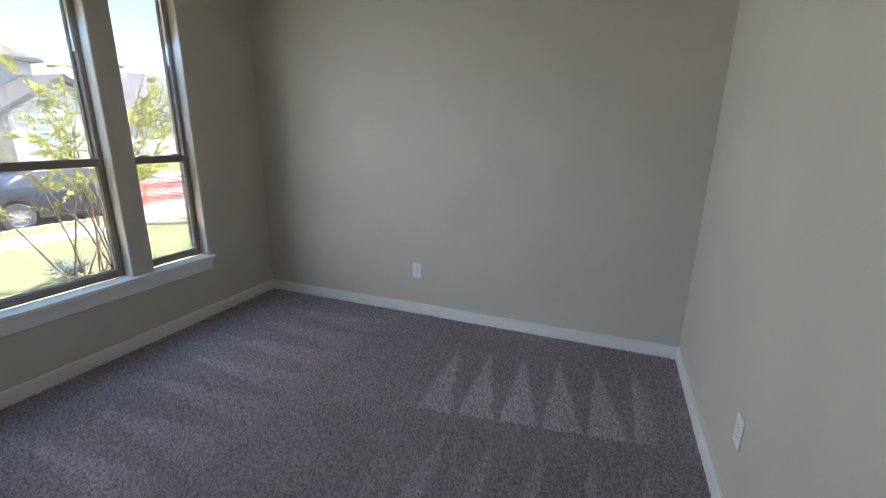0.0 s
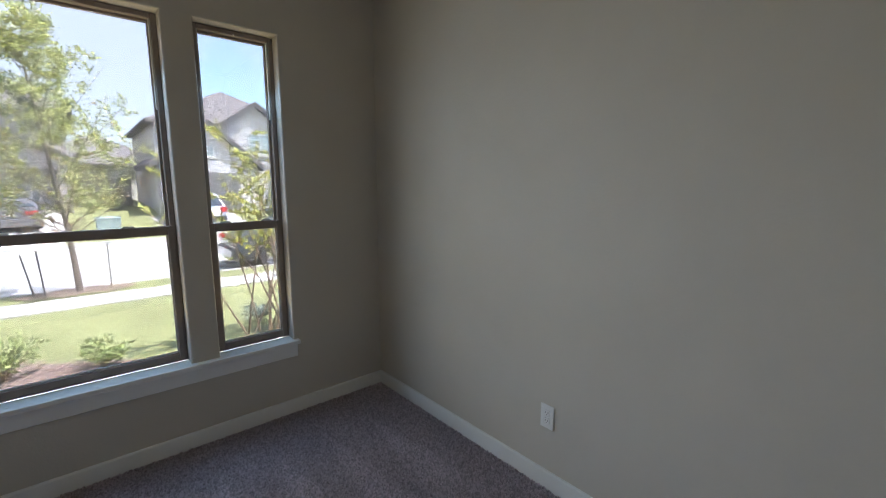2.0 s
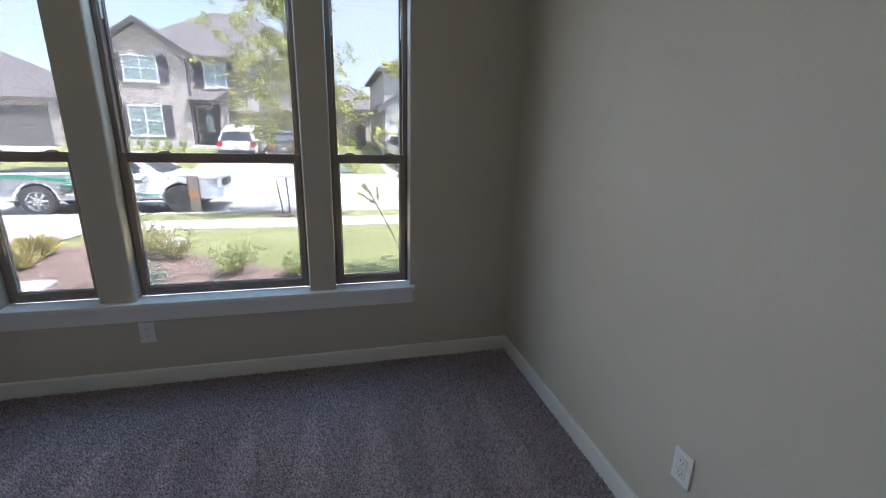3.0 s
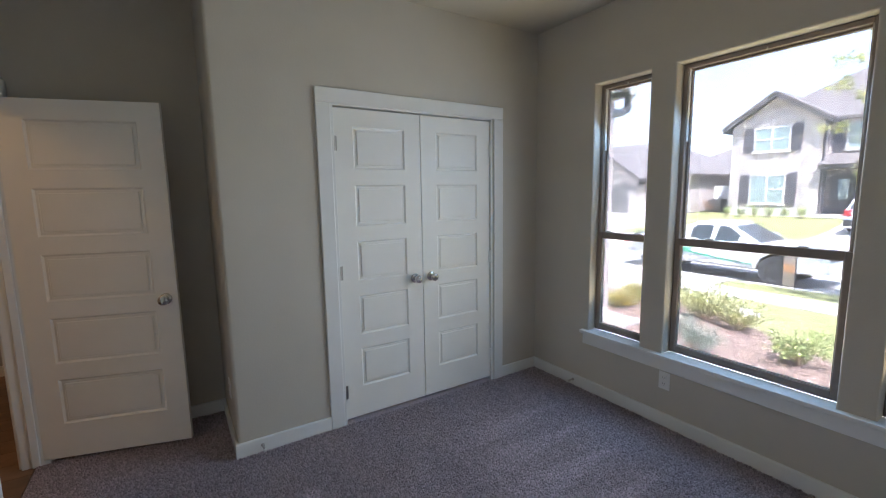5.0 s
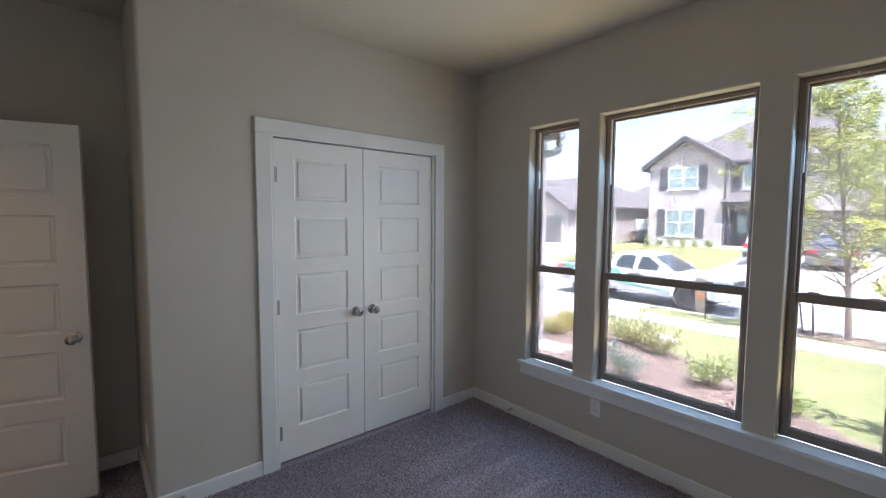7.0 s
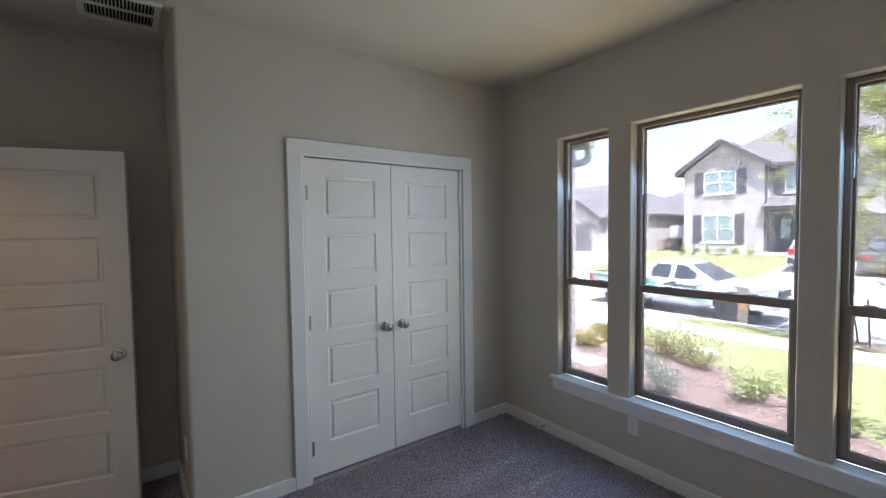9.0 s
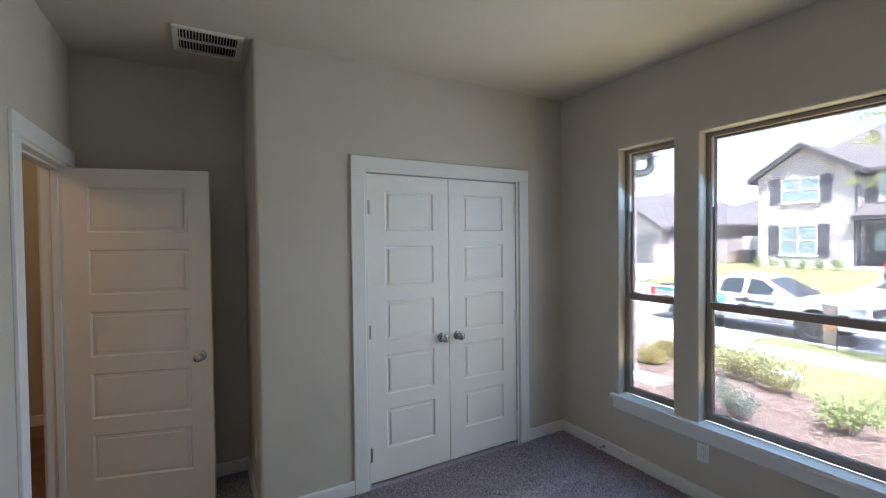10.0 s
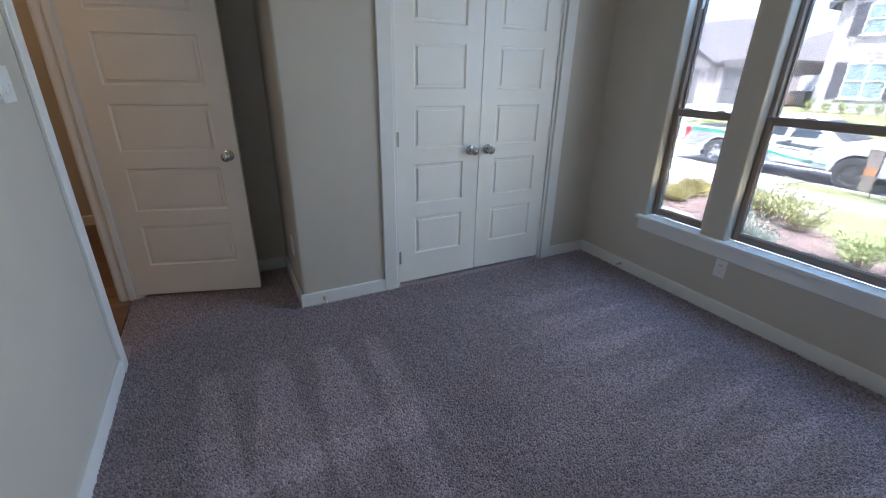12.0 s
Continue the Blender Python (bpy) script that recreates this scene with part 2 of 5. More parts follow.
def pierced(us, vs, holes, place, thick, round_edge=0.0):
    """A wall slab over the grid us x vs, open in the cells named by holes; place maps (u, v, w) to the world; w is 0 on the room's face."""
    bm = B()
    def solid(i, j):
        return 0 <= i < len(us) - 1 and 0 <= j < len(vs) - 1 and (i, j) not in holes
    vert = {}
    def vtx(i, j, k):
        if (i, j, k) not in vert:
            vert[(i, j, k)] = bm.verts.new(place(us[i], vs[j], k * thick))
        return vert[(i, j, k)]
    rim = []
    for i in range(len(us) - 1):
        for j in range(len(vs) - 1):
            if not solid(i, j):
                continue
            bm.faces.new([vtx(i, j, 0), vtx(i + 1, j, 0), vtx(i + 1, j + 1, 0), vtx(i, j + 1, 0)])
            bm.faces.new([vtx(i, j, 1), vtx(i, j + 1, 1), vtx(i + 1, j + 1, 1), vtx(i + 1, j, 1)])
            for (di, dj), (p, q) in {(-1, 0): ((i, j), (i, j + 1)), (1, 0): ((i + 1, j), (i + 1, j + 1)), (0, -1): ((i, j), (i + 1, j)), (0, 1): ((i, j + 1), (i + 1, j + 1))}.items():
                if not solid(i + di, j + dj):
                    bm.faces.new([vtx(*p, 0), vtx(*q, 0), vtx(*q, 1), vtx(*p, 1)])
                    if (i + di, j + dj) in holes:
                        rim.append((vtx(*p, 0), vtx(*q, 0)))
    bmesh.ops.recalc_face_normals(bm, faces=bm.faces)
    if round_edge:
        es = [e for e in (bm.edges.get(pq) for pq in rim) if e]
        bmesh.ops.bevel(bm, geom=es, offset=round_edge, segments=4, affect='EDGES', profile=0.5)
    return bm


# west wall with the three windows
us = [YB, OPEN[0][0], OPEN[0][1], OPEN[1][0], OPEN[1][1], OPEN[2][0], OPEN[2][1], YN]
vs = [-0.35, SILL - 0.03, HEAD, CEIL]
structure("wall_west", pierced(us, vs, {(1, 1), (3, 1), (5, 1)}, lambda u, v, w: (XW - w, u, v), 0.168, 0.014), WALL, "greige painted wall with three tall windows", True)
bm = B(); box(bm, XW - 0.24, XE + 0.12, YN, YN + 0.12, -0.35, CEIL)
structure("wall_north", bm, WALL, "plain greige painted wall")
us = [YB - 0.12, DOOR_Y0, DOOR_Y1, YN]
vs = [-0.35, -0.03, DOOR_Z, CEIL]
structure("wall_east", pierced(us, vs, {(1, 1)}, lambda u, v, w: (XE + w, u, v), 0.12), WALL, "greige painted wall with the doorway to the hall")


def closet_wall():
    """Closet front, turning round a bullnose corner into the niche."""
    bm = B()
    r, n = 0.02, 6
    x0, x1, t = -1.690, -0.448, 0.115
    def run(pts, z0, z1):
        a = [bm.verts.new((x, y, z0)) for x, y in pts]
        b = [bm.verts.new((x, y, z1)) for x, y in pts]
        k = len(pts)
        for i in range(k):
            bm.faces.new((a[i], a[(i + 1) % k], b[(i + 1) % k], b[i]))
        bm.faces.new(a[::-1])
        bm.faces.new(b)
    arc = [(XB - r + r * math.sin(math.pi / 2 * i / n), YS - r + r * math.cos(math.pi / 2 * i / n)) for i in range(n + 1)]
    run([(x1, YS)] + arc + [(XB, YB), (XB - t, YB), (XB - t, YS - t), (x1, YS - t)], -0.05, CEIL)
    run([(XW, YS), (x0, YS), (x0, YS - t), (XW, YS - t)], -0.05, CEIL)
    run([(x0, YS), (x1, YS), (x1, YS - t), (x0, YS - t)], 2.072, CEIL)
    bmesh.ops.recalc_face_normals(bm, faces=bm.faces)
    return bm


structure("wall_south", closet_wall(), WALL, "greige painted closet wall with a rounded corner", True)
bm = B(); box(bm, XW - 0.24, XE, YB - 0.12, YB, -0.35, CEIL)
structure("wall_niche", bm, WALL, "greige painted wall behind the open door")
bm = B(); box(bm, XW - 0.24, XE + 0.06, YB - 0.12, YN + 0.12, -0.3, 0.0)
structure("floor", bm, CARPET, "taupe cut-pile carpet with vacuum strokes")


def pile(step=0.0082):
    """The carpet's tufts: small leaning four-sided points, one mesh."""
    rs = np.random.RandomState(3)
    xs = np.arange(XW + 0.016, XE - 0.016, step)
    ys = np.arange(YS + 0.016, YN - 0.016, step)
    gx, gy = np.meshgrid(xs, ys)
    p = np.stack([gx.ravel(), gy.ravel()], 1)
    xs = np.arange(XB + 0.016, XE + 0.05, step)
    ys = np.arange(YB + 0.016, YS + 0.016, step)
    gx, gy = np.meshgrid(xs, ys)
    q = np.stack([gx.ravel(), gy.ravel()], 1)
    q = q[(q[:, 0] < XE - 0.016) | (q[:, 1] > DOOR_Y0 + 0.03)]
    p = np.concatenate([p, q])
    n = len(p)
    p = p + rs.uniform(-0.45, 0.45, (n, 2)) * step
    size = rs.uniform(0.55, 0.95, n) * step
    turn = rs.uniform(0, np.pi, n)
    lean = rs.normal(0, 0.32, (n, 2)) * step
    high = rs.uniform(0.005, 0.0115, n)
    v = np.zeros((n, 8, 3), np.float32)
    for k in range(4):
        a = turn + k * np.pi / 2
        v[:, k, 0] = p[:, 0] + size * 0.8 * np.cos(a)
        v[:, k, 1] = p[:, 1] + size * 0.8 * np.sin(a)
        v[:, 4 + k, 0] = p[:, 0] + lean[:, 0] + size * 0.60 * np.cos(a + 0.5)
        v[:, 4 + k, 1] = p[:, 1] + lean[:, 1] + size * 0.60 * np.sin(a + 0.5)
        v[:, 4 + k, 2] = high * (1 + 0.12 * np.cos(a))
    f = np.array([[0, 1, 5, 4], [1, 2, 6, 5], [2, 3, 7, 6], [3, 0, 4, 7], [4, 5, 6, 7]])
    faces = (np.arange(n)[:, None, None] * 8 + f[None]).reshape(-1, 4)
    me = bpy.data.meshes.new("carpet_pile")
    me.vertices.add(n * 8)
    me.vertices.foreach_set("co", v.ravel())
    me.loops.add(len(faces) * 4)
    me.loops.foreach_set("vertex_index", faces.ravel().astype(np.int32))
    me.polygons.add(len(faces))
    me.polygons.foreach_set("loop_start", np.arange(0, len(faces) * 4, 4, dtype=np.int32))
    me.update(calc_edges=True)
    me.materials.append(CARPET)
    return tagged(new("carpet_pile", me), "short taupe carpet tufts", "carpet", kind="stuff")


pile()
bm = B(); box(bm, XW - 0.24, 3.2, 1.0, YN + 0.12, CEIL, CEIL + 0.15)
structure("ceiling", bm, CEILING, "flat greige painted ceiling")


def baseboard(name, p, q, n, h=0.092, t=0.014):
    """Board from p to q on the floor, proud of the wall along n."""
    p, q, n = Vector((*p, 0)), Vector((*q, 0)), Vector((*n, 0))
    bm = B()
    prof = [(0, 0.0), (t, 0.0), (t, h - 0.006), (t - 0.004, h), (0, h)]
    a = [bm.verts.new(p + n * u + Vector((0, 0, v))) for u, v in prof]
    b = [bm.verts.new(q + n * u + Vector((0, 0, v))) for u, v in prof]
    for i in range(5):
        bm.faces.new((a[i], a[(i + 1) % 5], b[(i + 1) % 5], b[i]))
    bm.faces.new(a[::-1]); bm.faces.new(b)
    bmesh.ops.recalc_face_normals(bm, faces=bm.faces)
    return structure(name, bm, TRIM, "white painted baseboard")


T = 0.014
baseboard("baseboard_1", (XW, YS + T), (XW, YN - T), (1, 0))
baseboard("baseboard_2", (XW, YN), (XE, YN), (0, -1))
baseboard("baseboard_3", (XE, DOOR_Y1 + 0.088), (XE, YN - T), (-1, 0))
baseboard("baseboard_4", (XW, YS), (-1.787, YS), (0, 1))
baseboard("baseboard_5", (-0.353, YS), (XB + T, YS), (0, 1))
baseboard("baseboard_6", (XB, YB + T), (XB, YS), (1, 0))
baseboard("baseboard_7", (XB, YB), (XE, YB), (0, 1))


def casing(name, lo, hi, top, place, w=0.089, t=0.017):
    """Flat trim round an opening, two legs and a head; place maps (u, out, z)."""
    bm = B()
    def slab(u0, u1, z0, z1):
        g = B(); box(g, u0, u1, 0, t, z0, z1, 0.003)
        for v in g.verts:
            v.co = place(*v.co)
        me = bpy.data.meshes.new("x"); g.to_mesh(me); g.free(); bm.from_mesh(me); bpy.data.meshes.remove(me)
    slab(lo - w, lo, 0, top - 0.0005); slab(hi, hi + w, 0, top - 0.0005); slab(lo - w, hi + w, top, top + w)
    bmesh.ops.recalc_face_normals(bm, faces=bm.faces)
    return structure(name, bm, TRIM, "flat white door casing")


casing("trim_closet", -1.698, -0.442, 2.062, lambda u, o, z: Vector((u, YS + o, z)))
casing("trim_door", DOOR_Y0 - 0.004, DOOR_Y1, 2.062, lambda u, o, z: Vector((XE - o, u, z)))
casing("trim_door_hall", DOOR_Y0 - 0.004, DOOR_Y1, 2.062, lambda u, o, z: Vector((XE + 0.12 + o, u, z)))


def jambs(name, lo, hi, top, place, depth, stop):
    bm = B()
    for u0, u1, z0, z1 in ((lo - 0.002, lo + 0.016, 0, top), (hi - 0.016, hi + 0.002, 0, top), (lo + 0.016, hi - 0.016, top - 0.016, top + 0.002)):
        g = B(); box(g, u0, u1, -0.002, depth + 0.002, z0, z1, 0.001)
        for v in g.verts:
            v.co = place(*v.co)
        me = bpy.data.meshes.new("x"); g.to_mesh(me); g.free(); bm.from_mesh(me); bpy.data.meshes.remove(me)
    for u0, u1, z0, z1 in ((lo + 0.016, lo + 0.028, 0, top - 0.028), (hi - 0.028, hi - 0.016, 0, top - 0.028), (lo + 0.016, hi - 0.016, top - 0.028, top - 0.016)):
        g = B(); box(g, u0, u1, stop, stop + 0.035, z0, z1, 0.003)
        for v in g.verts:
            v.co = place(*v.co)
        me = bpy.data.meshes.new("x"); g.to_mesh(me); g.free(); bm.from_mesh(me); bpy.data.meshes.remove(me)
    bmesh.ops.recalc_face_normals(bm, faces=bm.faces)
    return structure(name, bm, TRIM, "white painted door jamb with a stop")


jambs("trim_jamb_hall", DOOR_Y0, DOOR_Y1, DOOR_Z, lambda u, o, z: Vector((XE + o, u, z)), 0.12, 0.04)
jambs("trim_jamb_closet", -1.692, -0.446, 2.0705, lambda u, o, z: Vector((u, YS - o, z)), 0.115, 0.055)

# ---- doors ----
PANEL_TOPS = [1.934, 1.573, 1.212, 0.853, 0.494]


def panel_meshes(w, stile=0.12, h=0.262):
    """The leaf with five framed recesses in each face, and one raised panel; origin at the hinge foot, leaf along +x, faces at y 0 and -0.035."""
    rows = [0.012]
    for top in reversed(PANEL_TOPS):
        rows += [top - h - 0.015, top - 0.015]
    rows += [2.027]
    cols = [0, stile, w - stile, w]
    bm = B()
    def face(y, flip):
        g = [[bm.verts.new((x, y, z)) for z in rows] for x in cols]
        hole = []
        for i in range(3):
            for j in range(len(rows) - 1):
                q = [g[i][j], g[i + 1][j], g[i + 1][j + 1], g[i][j + 1]]
                f = bm.faces.new(q[::-1] if flip else q)
                if i == 1 and j % 2 == 1:
                    hole.append(f)
        return g, hole
    ga, ha = face(-0.035, False)
    gb, hb = face(0.0, True)
    ring = lambda g: [g[0][j] for j in range(len(rows))] + [g[i][-1] for i in (1, 2)] + [g[3][j] for j in reversed(range(len(rows)))] + [g[i][0] for i in (2, 1)]
    ra, rb = ring(ga), ring(gb)
    for k in range(len(ra)):
        bm.faces.new((ra[k], ra[(k + 1) % len(ra)], rb[(k + 1) % len(ra)], rb[k]))
    bmesh.ops.recalc_face_normals(bm, faces=bm.faces)
    bmesh.ops.inset_individual(bm, faces=ha + hb, thickness=0.004, depth=-0.003)
    bmesh.ops.inset_individual(bm, faces=ha + hb, thickness=0.010, depth=-0.006)
    leaf = mesh_of("leaf", bm, DOORW)
    bm = B(); box(bm, 0, w - 2 * stile - 0.05, 0, 0.0055, 0, h - 0.05, 0.004, 2)
    return leaf, mesh_of("panel", bm, DOORW)


def knob_mesh():
    bm = B()
    lathe(bm, [(0.033, 0.0), (0.033, 0.004), (0.027, 0.009), (0.012, 0.012), (0.011, 0.028), (0.017, 0.033), (0.026, 0.041), (0.029, 0.052), (0.026, 0.062), (0.016, 0.068), (0.004, 0.07)], 24)
    return mesh_of("knob", bm, CHROME, True)


KNOB = knob_mesh()
bm = B(); cyl(bm, (0, 0, -0.045), (0, 0, 0.045), 0.0065, n=10); box(bm, 0.0, 0.016, -0.002, 0.001, -0.045, 0.045)
HINGE = mesh_of("hinge", bm, TRIM, True)
bm = B(); cyl(bm, (0, 0, -0.045), (0, 0, 0.045), 0.0065, n=10); box(bm, 0.0, 0.016, -0.002, 0.001, -0.045, 0.045)
HINGE_D = mesh_of("hinge", bm, NICKEL, True)


def panel_door(name, w, m, label, knob_faces, hinge, stile=0.12, hinge_y=0.006):
    leaf, panel = panel_meshes(w, stile)
    d = thing(name, m, label, "door", kind="structure")
    part_of("leaf", leaf, d, pose(0, 0, 0.018))
    for top in PANEL_TOPS:
        for side, y in ((1, -0.007), (-1, -0.0335)):
            part_of("panel", panel, d, pose(stile + 0.025, y, top - 0.262 + 0.025 + 0.003))
    for s in knob_faces:
        tagged(part_of("knob", KNOB, d, pose(w - 0.062, 0.0 if s > 0 else -0.035, 0.925, -90 if s > 0 else 90)), "round polished chrome knob")
    for z in (0.22, 1.02, 1.83):
        part_of("hinge", hinge, d, pose(-0.002, hinge_y, z))
    return d


# hinged at the south jamb, standing open into the niche
panel_door("door_1", 0.757, pose(1.144, 3.492, 0, 0, 0, 163.6) @ Matrix.Diagonal((1, -1, 1, 1)), "white five-panel interior door standing open with a chrome knob", (1, -1), HINGE_D, 0.118, -0.041)
panel_door("door_2", 0.600, pose(-0.4665, YS - 0.012, 0, 0, 0, 180) @ Matrix.Diagonal((1, -1, 1, 1)), "closed white five-panel closet door with a chrome knob", (1,), HINGE_D)
panel_door("door_3", 0.600, pose(-1.6735, YS - 0.012, 0), "closed white five-panel closet door, its pair", (1,), HINGE)
bm = B(); box(bm, XW, XB - 0.12, YB, YB + 0.02, 0, CEIL)
structure("wall_closet", bm, WALL, "plain painted closet wall")

# ---- windows ----


def window(name, y0, y1, label):
    d = thing(name, pose(0, 0, 0), label, "window", kind="structure")
    xo, xi = XW - 0.135, XW - 0.075          # frame from outside to inside
    z0, z1, zm = SILL, HEAD - 0.002, 1.198
    f = 0.026
    bm = B()
    for a in ((y0, y0 + f, z0, z1), (y1 - f, y1, z0, z1), (y0 + f, y1 - f, z1 - f, z1), (y0 + f, y1 - f, z0, z0 + 0.03)):
        box(bm, xo, xi, a[0], a[1], a[2], a[3], 0.003)
    part("window_frame", bm, BRONZE, d, "bronze window frame")
    # upper sash, fixed and set outwards
    s = 0.012
    bm = B()
    ya, yb = y0 + f, y1 - f
    for a in ((ya, ya + s, zm - 0.02, z1 - f), (yb - s, yb, zm - 0.02, z1 - f), (ya + s, yb - s, z1 - f - s, z1 - f), (ya + s, yb - s, zm - 0.02, zm + 0.014)):
        box(bm, xo + 0.004, xo + 0.028, a[0], a[1], a[2], a[3], 0.002)
    up = part("upper_sash", bm, BRONZE, d)
    bm = B(); box(bm, xo + 0.012, xo + 0.018, ya + s - 0.004, yb - s + 0.004, zm + 0.010, z1 - f - s + 0.004)
    p = part("pane", bm, GLASS, up); p.visible_shadow = False
    # lower sash, set inwards
    bm = B()
    s2 = 0.030
    yc, yd = y0 + 0.010, y1 - 0.010
    for a in ((yc, yc + s2, z0 + 0.012, zm + 0.018), (yd - s2, yd, z0 + 0.012, zm + 0.018), (yc + s2, yd - s2, z0 + 0.012, z0 + 0.05), (yc + s2, yd - s2, zm - 0.028, zm + 0.018)):
        box(bm, xi - 0.02, xi + 0.008, a[0], a[1], a[2], a[3], 0.003)
    lo = part("lower_sash", bm, BRONZE, d)
    bm = B()
    for a in ((yc + s2, yc + s2 + 0.006, z0 + 0.05, zm - 0.028), (yd - s2 - 0.006, yd - s2, z0 + 0.05, zm - 0.028), (yc + s2, yd - s2, z0 + 0.05, z0 + 0.056)):
        box(bm, xi - 0.014, xi - 0.002, *a)
    part("glazing_bead", bm, COVER, lo, "pale glazing bead")
    bm = B(); box(bm, xi - 0.012, xi - 0.006, yc + s2 - 0.004, yd - s2 + 0.004, z0 + 0.046, zm - 0.024)
    p = part("pane", bm, GLASS, lo); p.visible_shadow = False
    w = y1 - y0
    for yk in (y0 + w * 0.24, y1 - w * 0.24):
        bm = B()
        box(bm, xi - 0.014, xi + 0.006, yk - 0.026, yk + 0.026, zm + 0.018, zm + 0.0225, 0.002)
        cyl(bm, (xi - 0.002, yk - 0.018, zm + 0.0245), (xi - 0.002, yk + 0.024, zm + 0.0225), 0.0035, n=8)
        part("sash_latch", bm, COVER, lo, "pale metal sash latch", True)
    for yk in (y0 + f, y1 - f - 0.007):
        bm = B(); box(bm, xi - 0.03, xi - 0.006, yk, yk + 0.007, 1.80, z1 - f, 0.001)
        part("jamb_cover", bm, COVER, d, "pale grey jamb cover")
    for yk in ((y0 + y1) / 2,):
        bm = B(); box(bm, xi - 0.001, xi + 0.004, yk - 0.004, yk + 0.004, z1 - 0.03, z1 - 0.016, 0.002)
        part("clip", bm, COVER, d)
    return d


window("window_1", *OPEN[0], "narrow single-hung window in a bronze frame")
window("window_2", *OPEN[1], "wide single-hung window in a bronze frame")
window("window_3", *OPEN[2], "narrow single-hung window in a bronze frame")


def sill():
    bm = B()
    y0, y1 = OPEN[0][0] - 0.048, OPEN[2][1] + 0.03
    box(bm, XW, XW + 0.042, y0, y1, SILL - 0.024, SILL, 0.004, 2)
    for a, b in OPEN:
        box(bm, XW - 0.075, XW + 0.002, a + 0.0005, b - 0.0005, SILL - 0.0235, SILL - 0.0005)
    box(bm, XW, XW + 0.018, y0 + 0.012, y1 - 0.012, SILL - 0.106, SILL - 0.0245, 0.003)
    return bm


structure("window_sill", sill(), TRIM, "white painted window stool and apron")

# ---- fittings ----


def plate(name, m, label, kind):
    """Wall plate in its own x, z plane, facing +y."""
    w = 0.115 if kind == "switch" else 0.072
    d = thing(name, m, label, "switch" if kind == "switch" else "outlet", kind="")
    bm = B(); box(bm, -w / 2, w / 2, 0, 0.006, -0.058, 0.058, 0.003, 2)
    part("plate", bm, PLASTIC, d)
    if kind == "outlet":
        for z in (0.02, -0.02):
            bm = B(); box(bm, -0.0165, 0.0165, 0.005, 0.0085, z - 0.0145, z + 0.0145, 0.003, 2)
            s = part("socket", bm, PLASTIC, d)
            for x, hh in ((-0.0065, 0.0045), (0.0065, 0.0036)):
                bm = B(); box(bm, x - 0.0011, x + 0.0011, 0.0080, 0.0088, z + 0.002 - hh, z + 0.002 + hh)
                part("slot", bm, SLOT, s)
            bm = B(); cyl(bm, (0, 0.0080, z - 0.0085), (0, 0.0088, z - 0.0085), 0.0022, n=8)
            part("ground_hole", bm, SLOT, s)
    else:
        for x in (-0.023, 0.023):
            bm = B(); box(bm, x - 0.0165, x + 0.0165, 0.005, 0.0075, -0.033, 0.033, 0.001)
            r = part("rocker", bm, PLASTIC, d)
            bm = B(); box(bm, x - 0.012, x + 0.012, 0.0074, 0.0095, -0.028, 0.0, 0.002)
            part("paddle", bm, PLASTIC, r)
    for z in ((0,) if kind == "outlet" else (0.048, -0.048)):
        bm = B(); cyl(bm, (0, 0.005, z), (0, 0.0072, z), 0.0028, n=8)
        part("screw", bm, PLASTIC, d)
    return d


plate("wall_outlet", pose(-0.722, YN, 0.362, 0, 0, 180), "white double power outlet on the plain wall", "outlet")
plate("wall_outlet", pose(XW, 5.213, 0.307, 0, 0, -90), "white double power outlet under the window stool", "outlet")
plate("wall_outlet", pose(XE, 5.95, 0.383, 0, 0, 90), "white double power outlet near the corner", "outlet")
plate("wall_outlet", pose(XB, 3.86, 0.36, 0, 0, -90), "white double power outlet in the door niche", "outlet")
plate("light_switch", pose(XE, 4.55, 1.345, 0, 0, 90), "white double rocker switch beside the door casing", "switch")


def door_stop(m):
    d = thing("door_stop", m, "spring door stop with a white tip on the baseboard", "door stop", "door stops")
    bm = B(); lathe(bm, [(0.011, 0), (0.011, 0.004), (0.006, 0.008), (0.006, 0.012)], 12)
    part("base", bm, NICKEL, d, smooth=True)
    bm = B()
    n = 90
    ring, pts = 5, []
    for i in range(n + 1):
        a = i / n * 2 * math.pi * 9
        pts.append(Vector((0.0052 * math.cos(a), 0.0052 * math.sin(a), 0.010 + 0.05 * i / n)))
    for p, q in zip(pts, pts[1:]):
        cyl(bm, p, q, 0.0014, n=5, caps=False)
    part("spring", bm, NICKEL, d, smooth=True)
    bm = B(); lathe(bm, [(0.007, 0.058), (0.008, 0.062), (0.008, 0.072), (0.005, 0.075)], 12)
    part("tip", bm, PLASTIC, d, smooth=True)


door_stop(pose(0.065, YS + 0.014, 0.05, -90))
door_stop(pose(XW + 0.014, 4.495, 0.05, 0, 90))


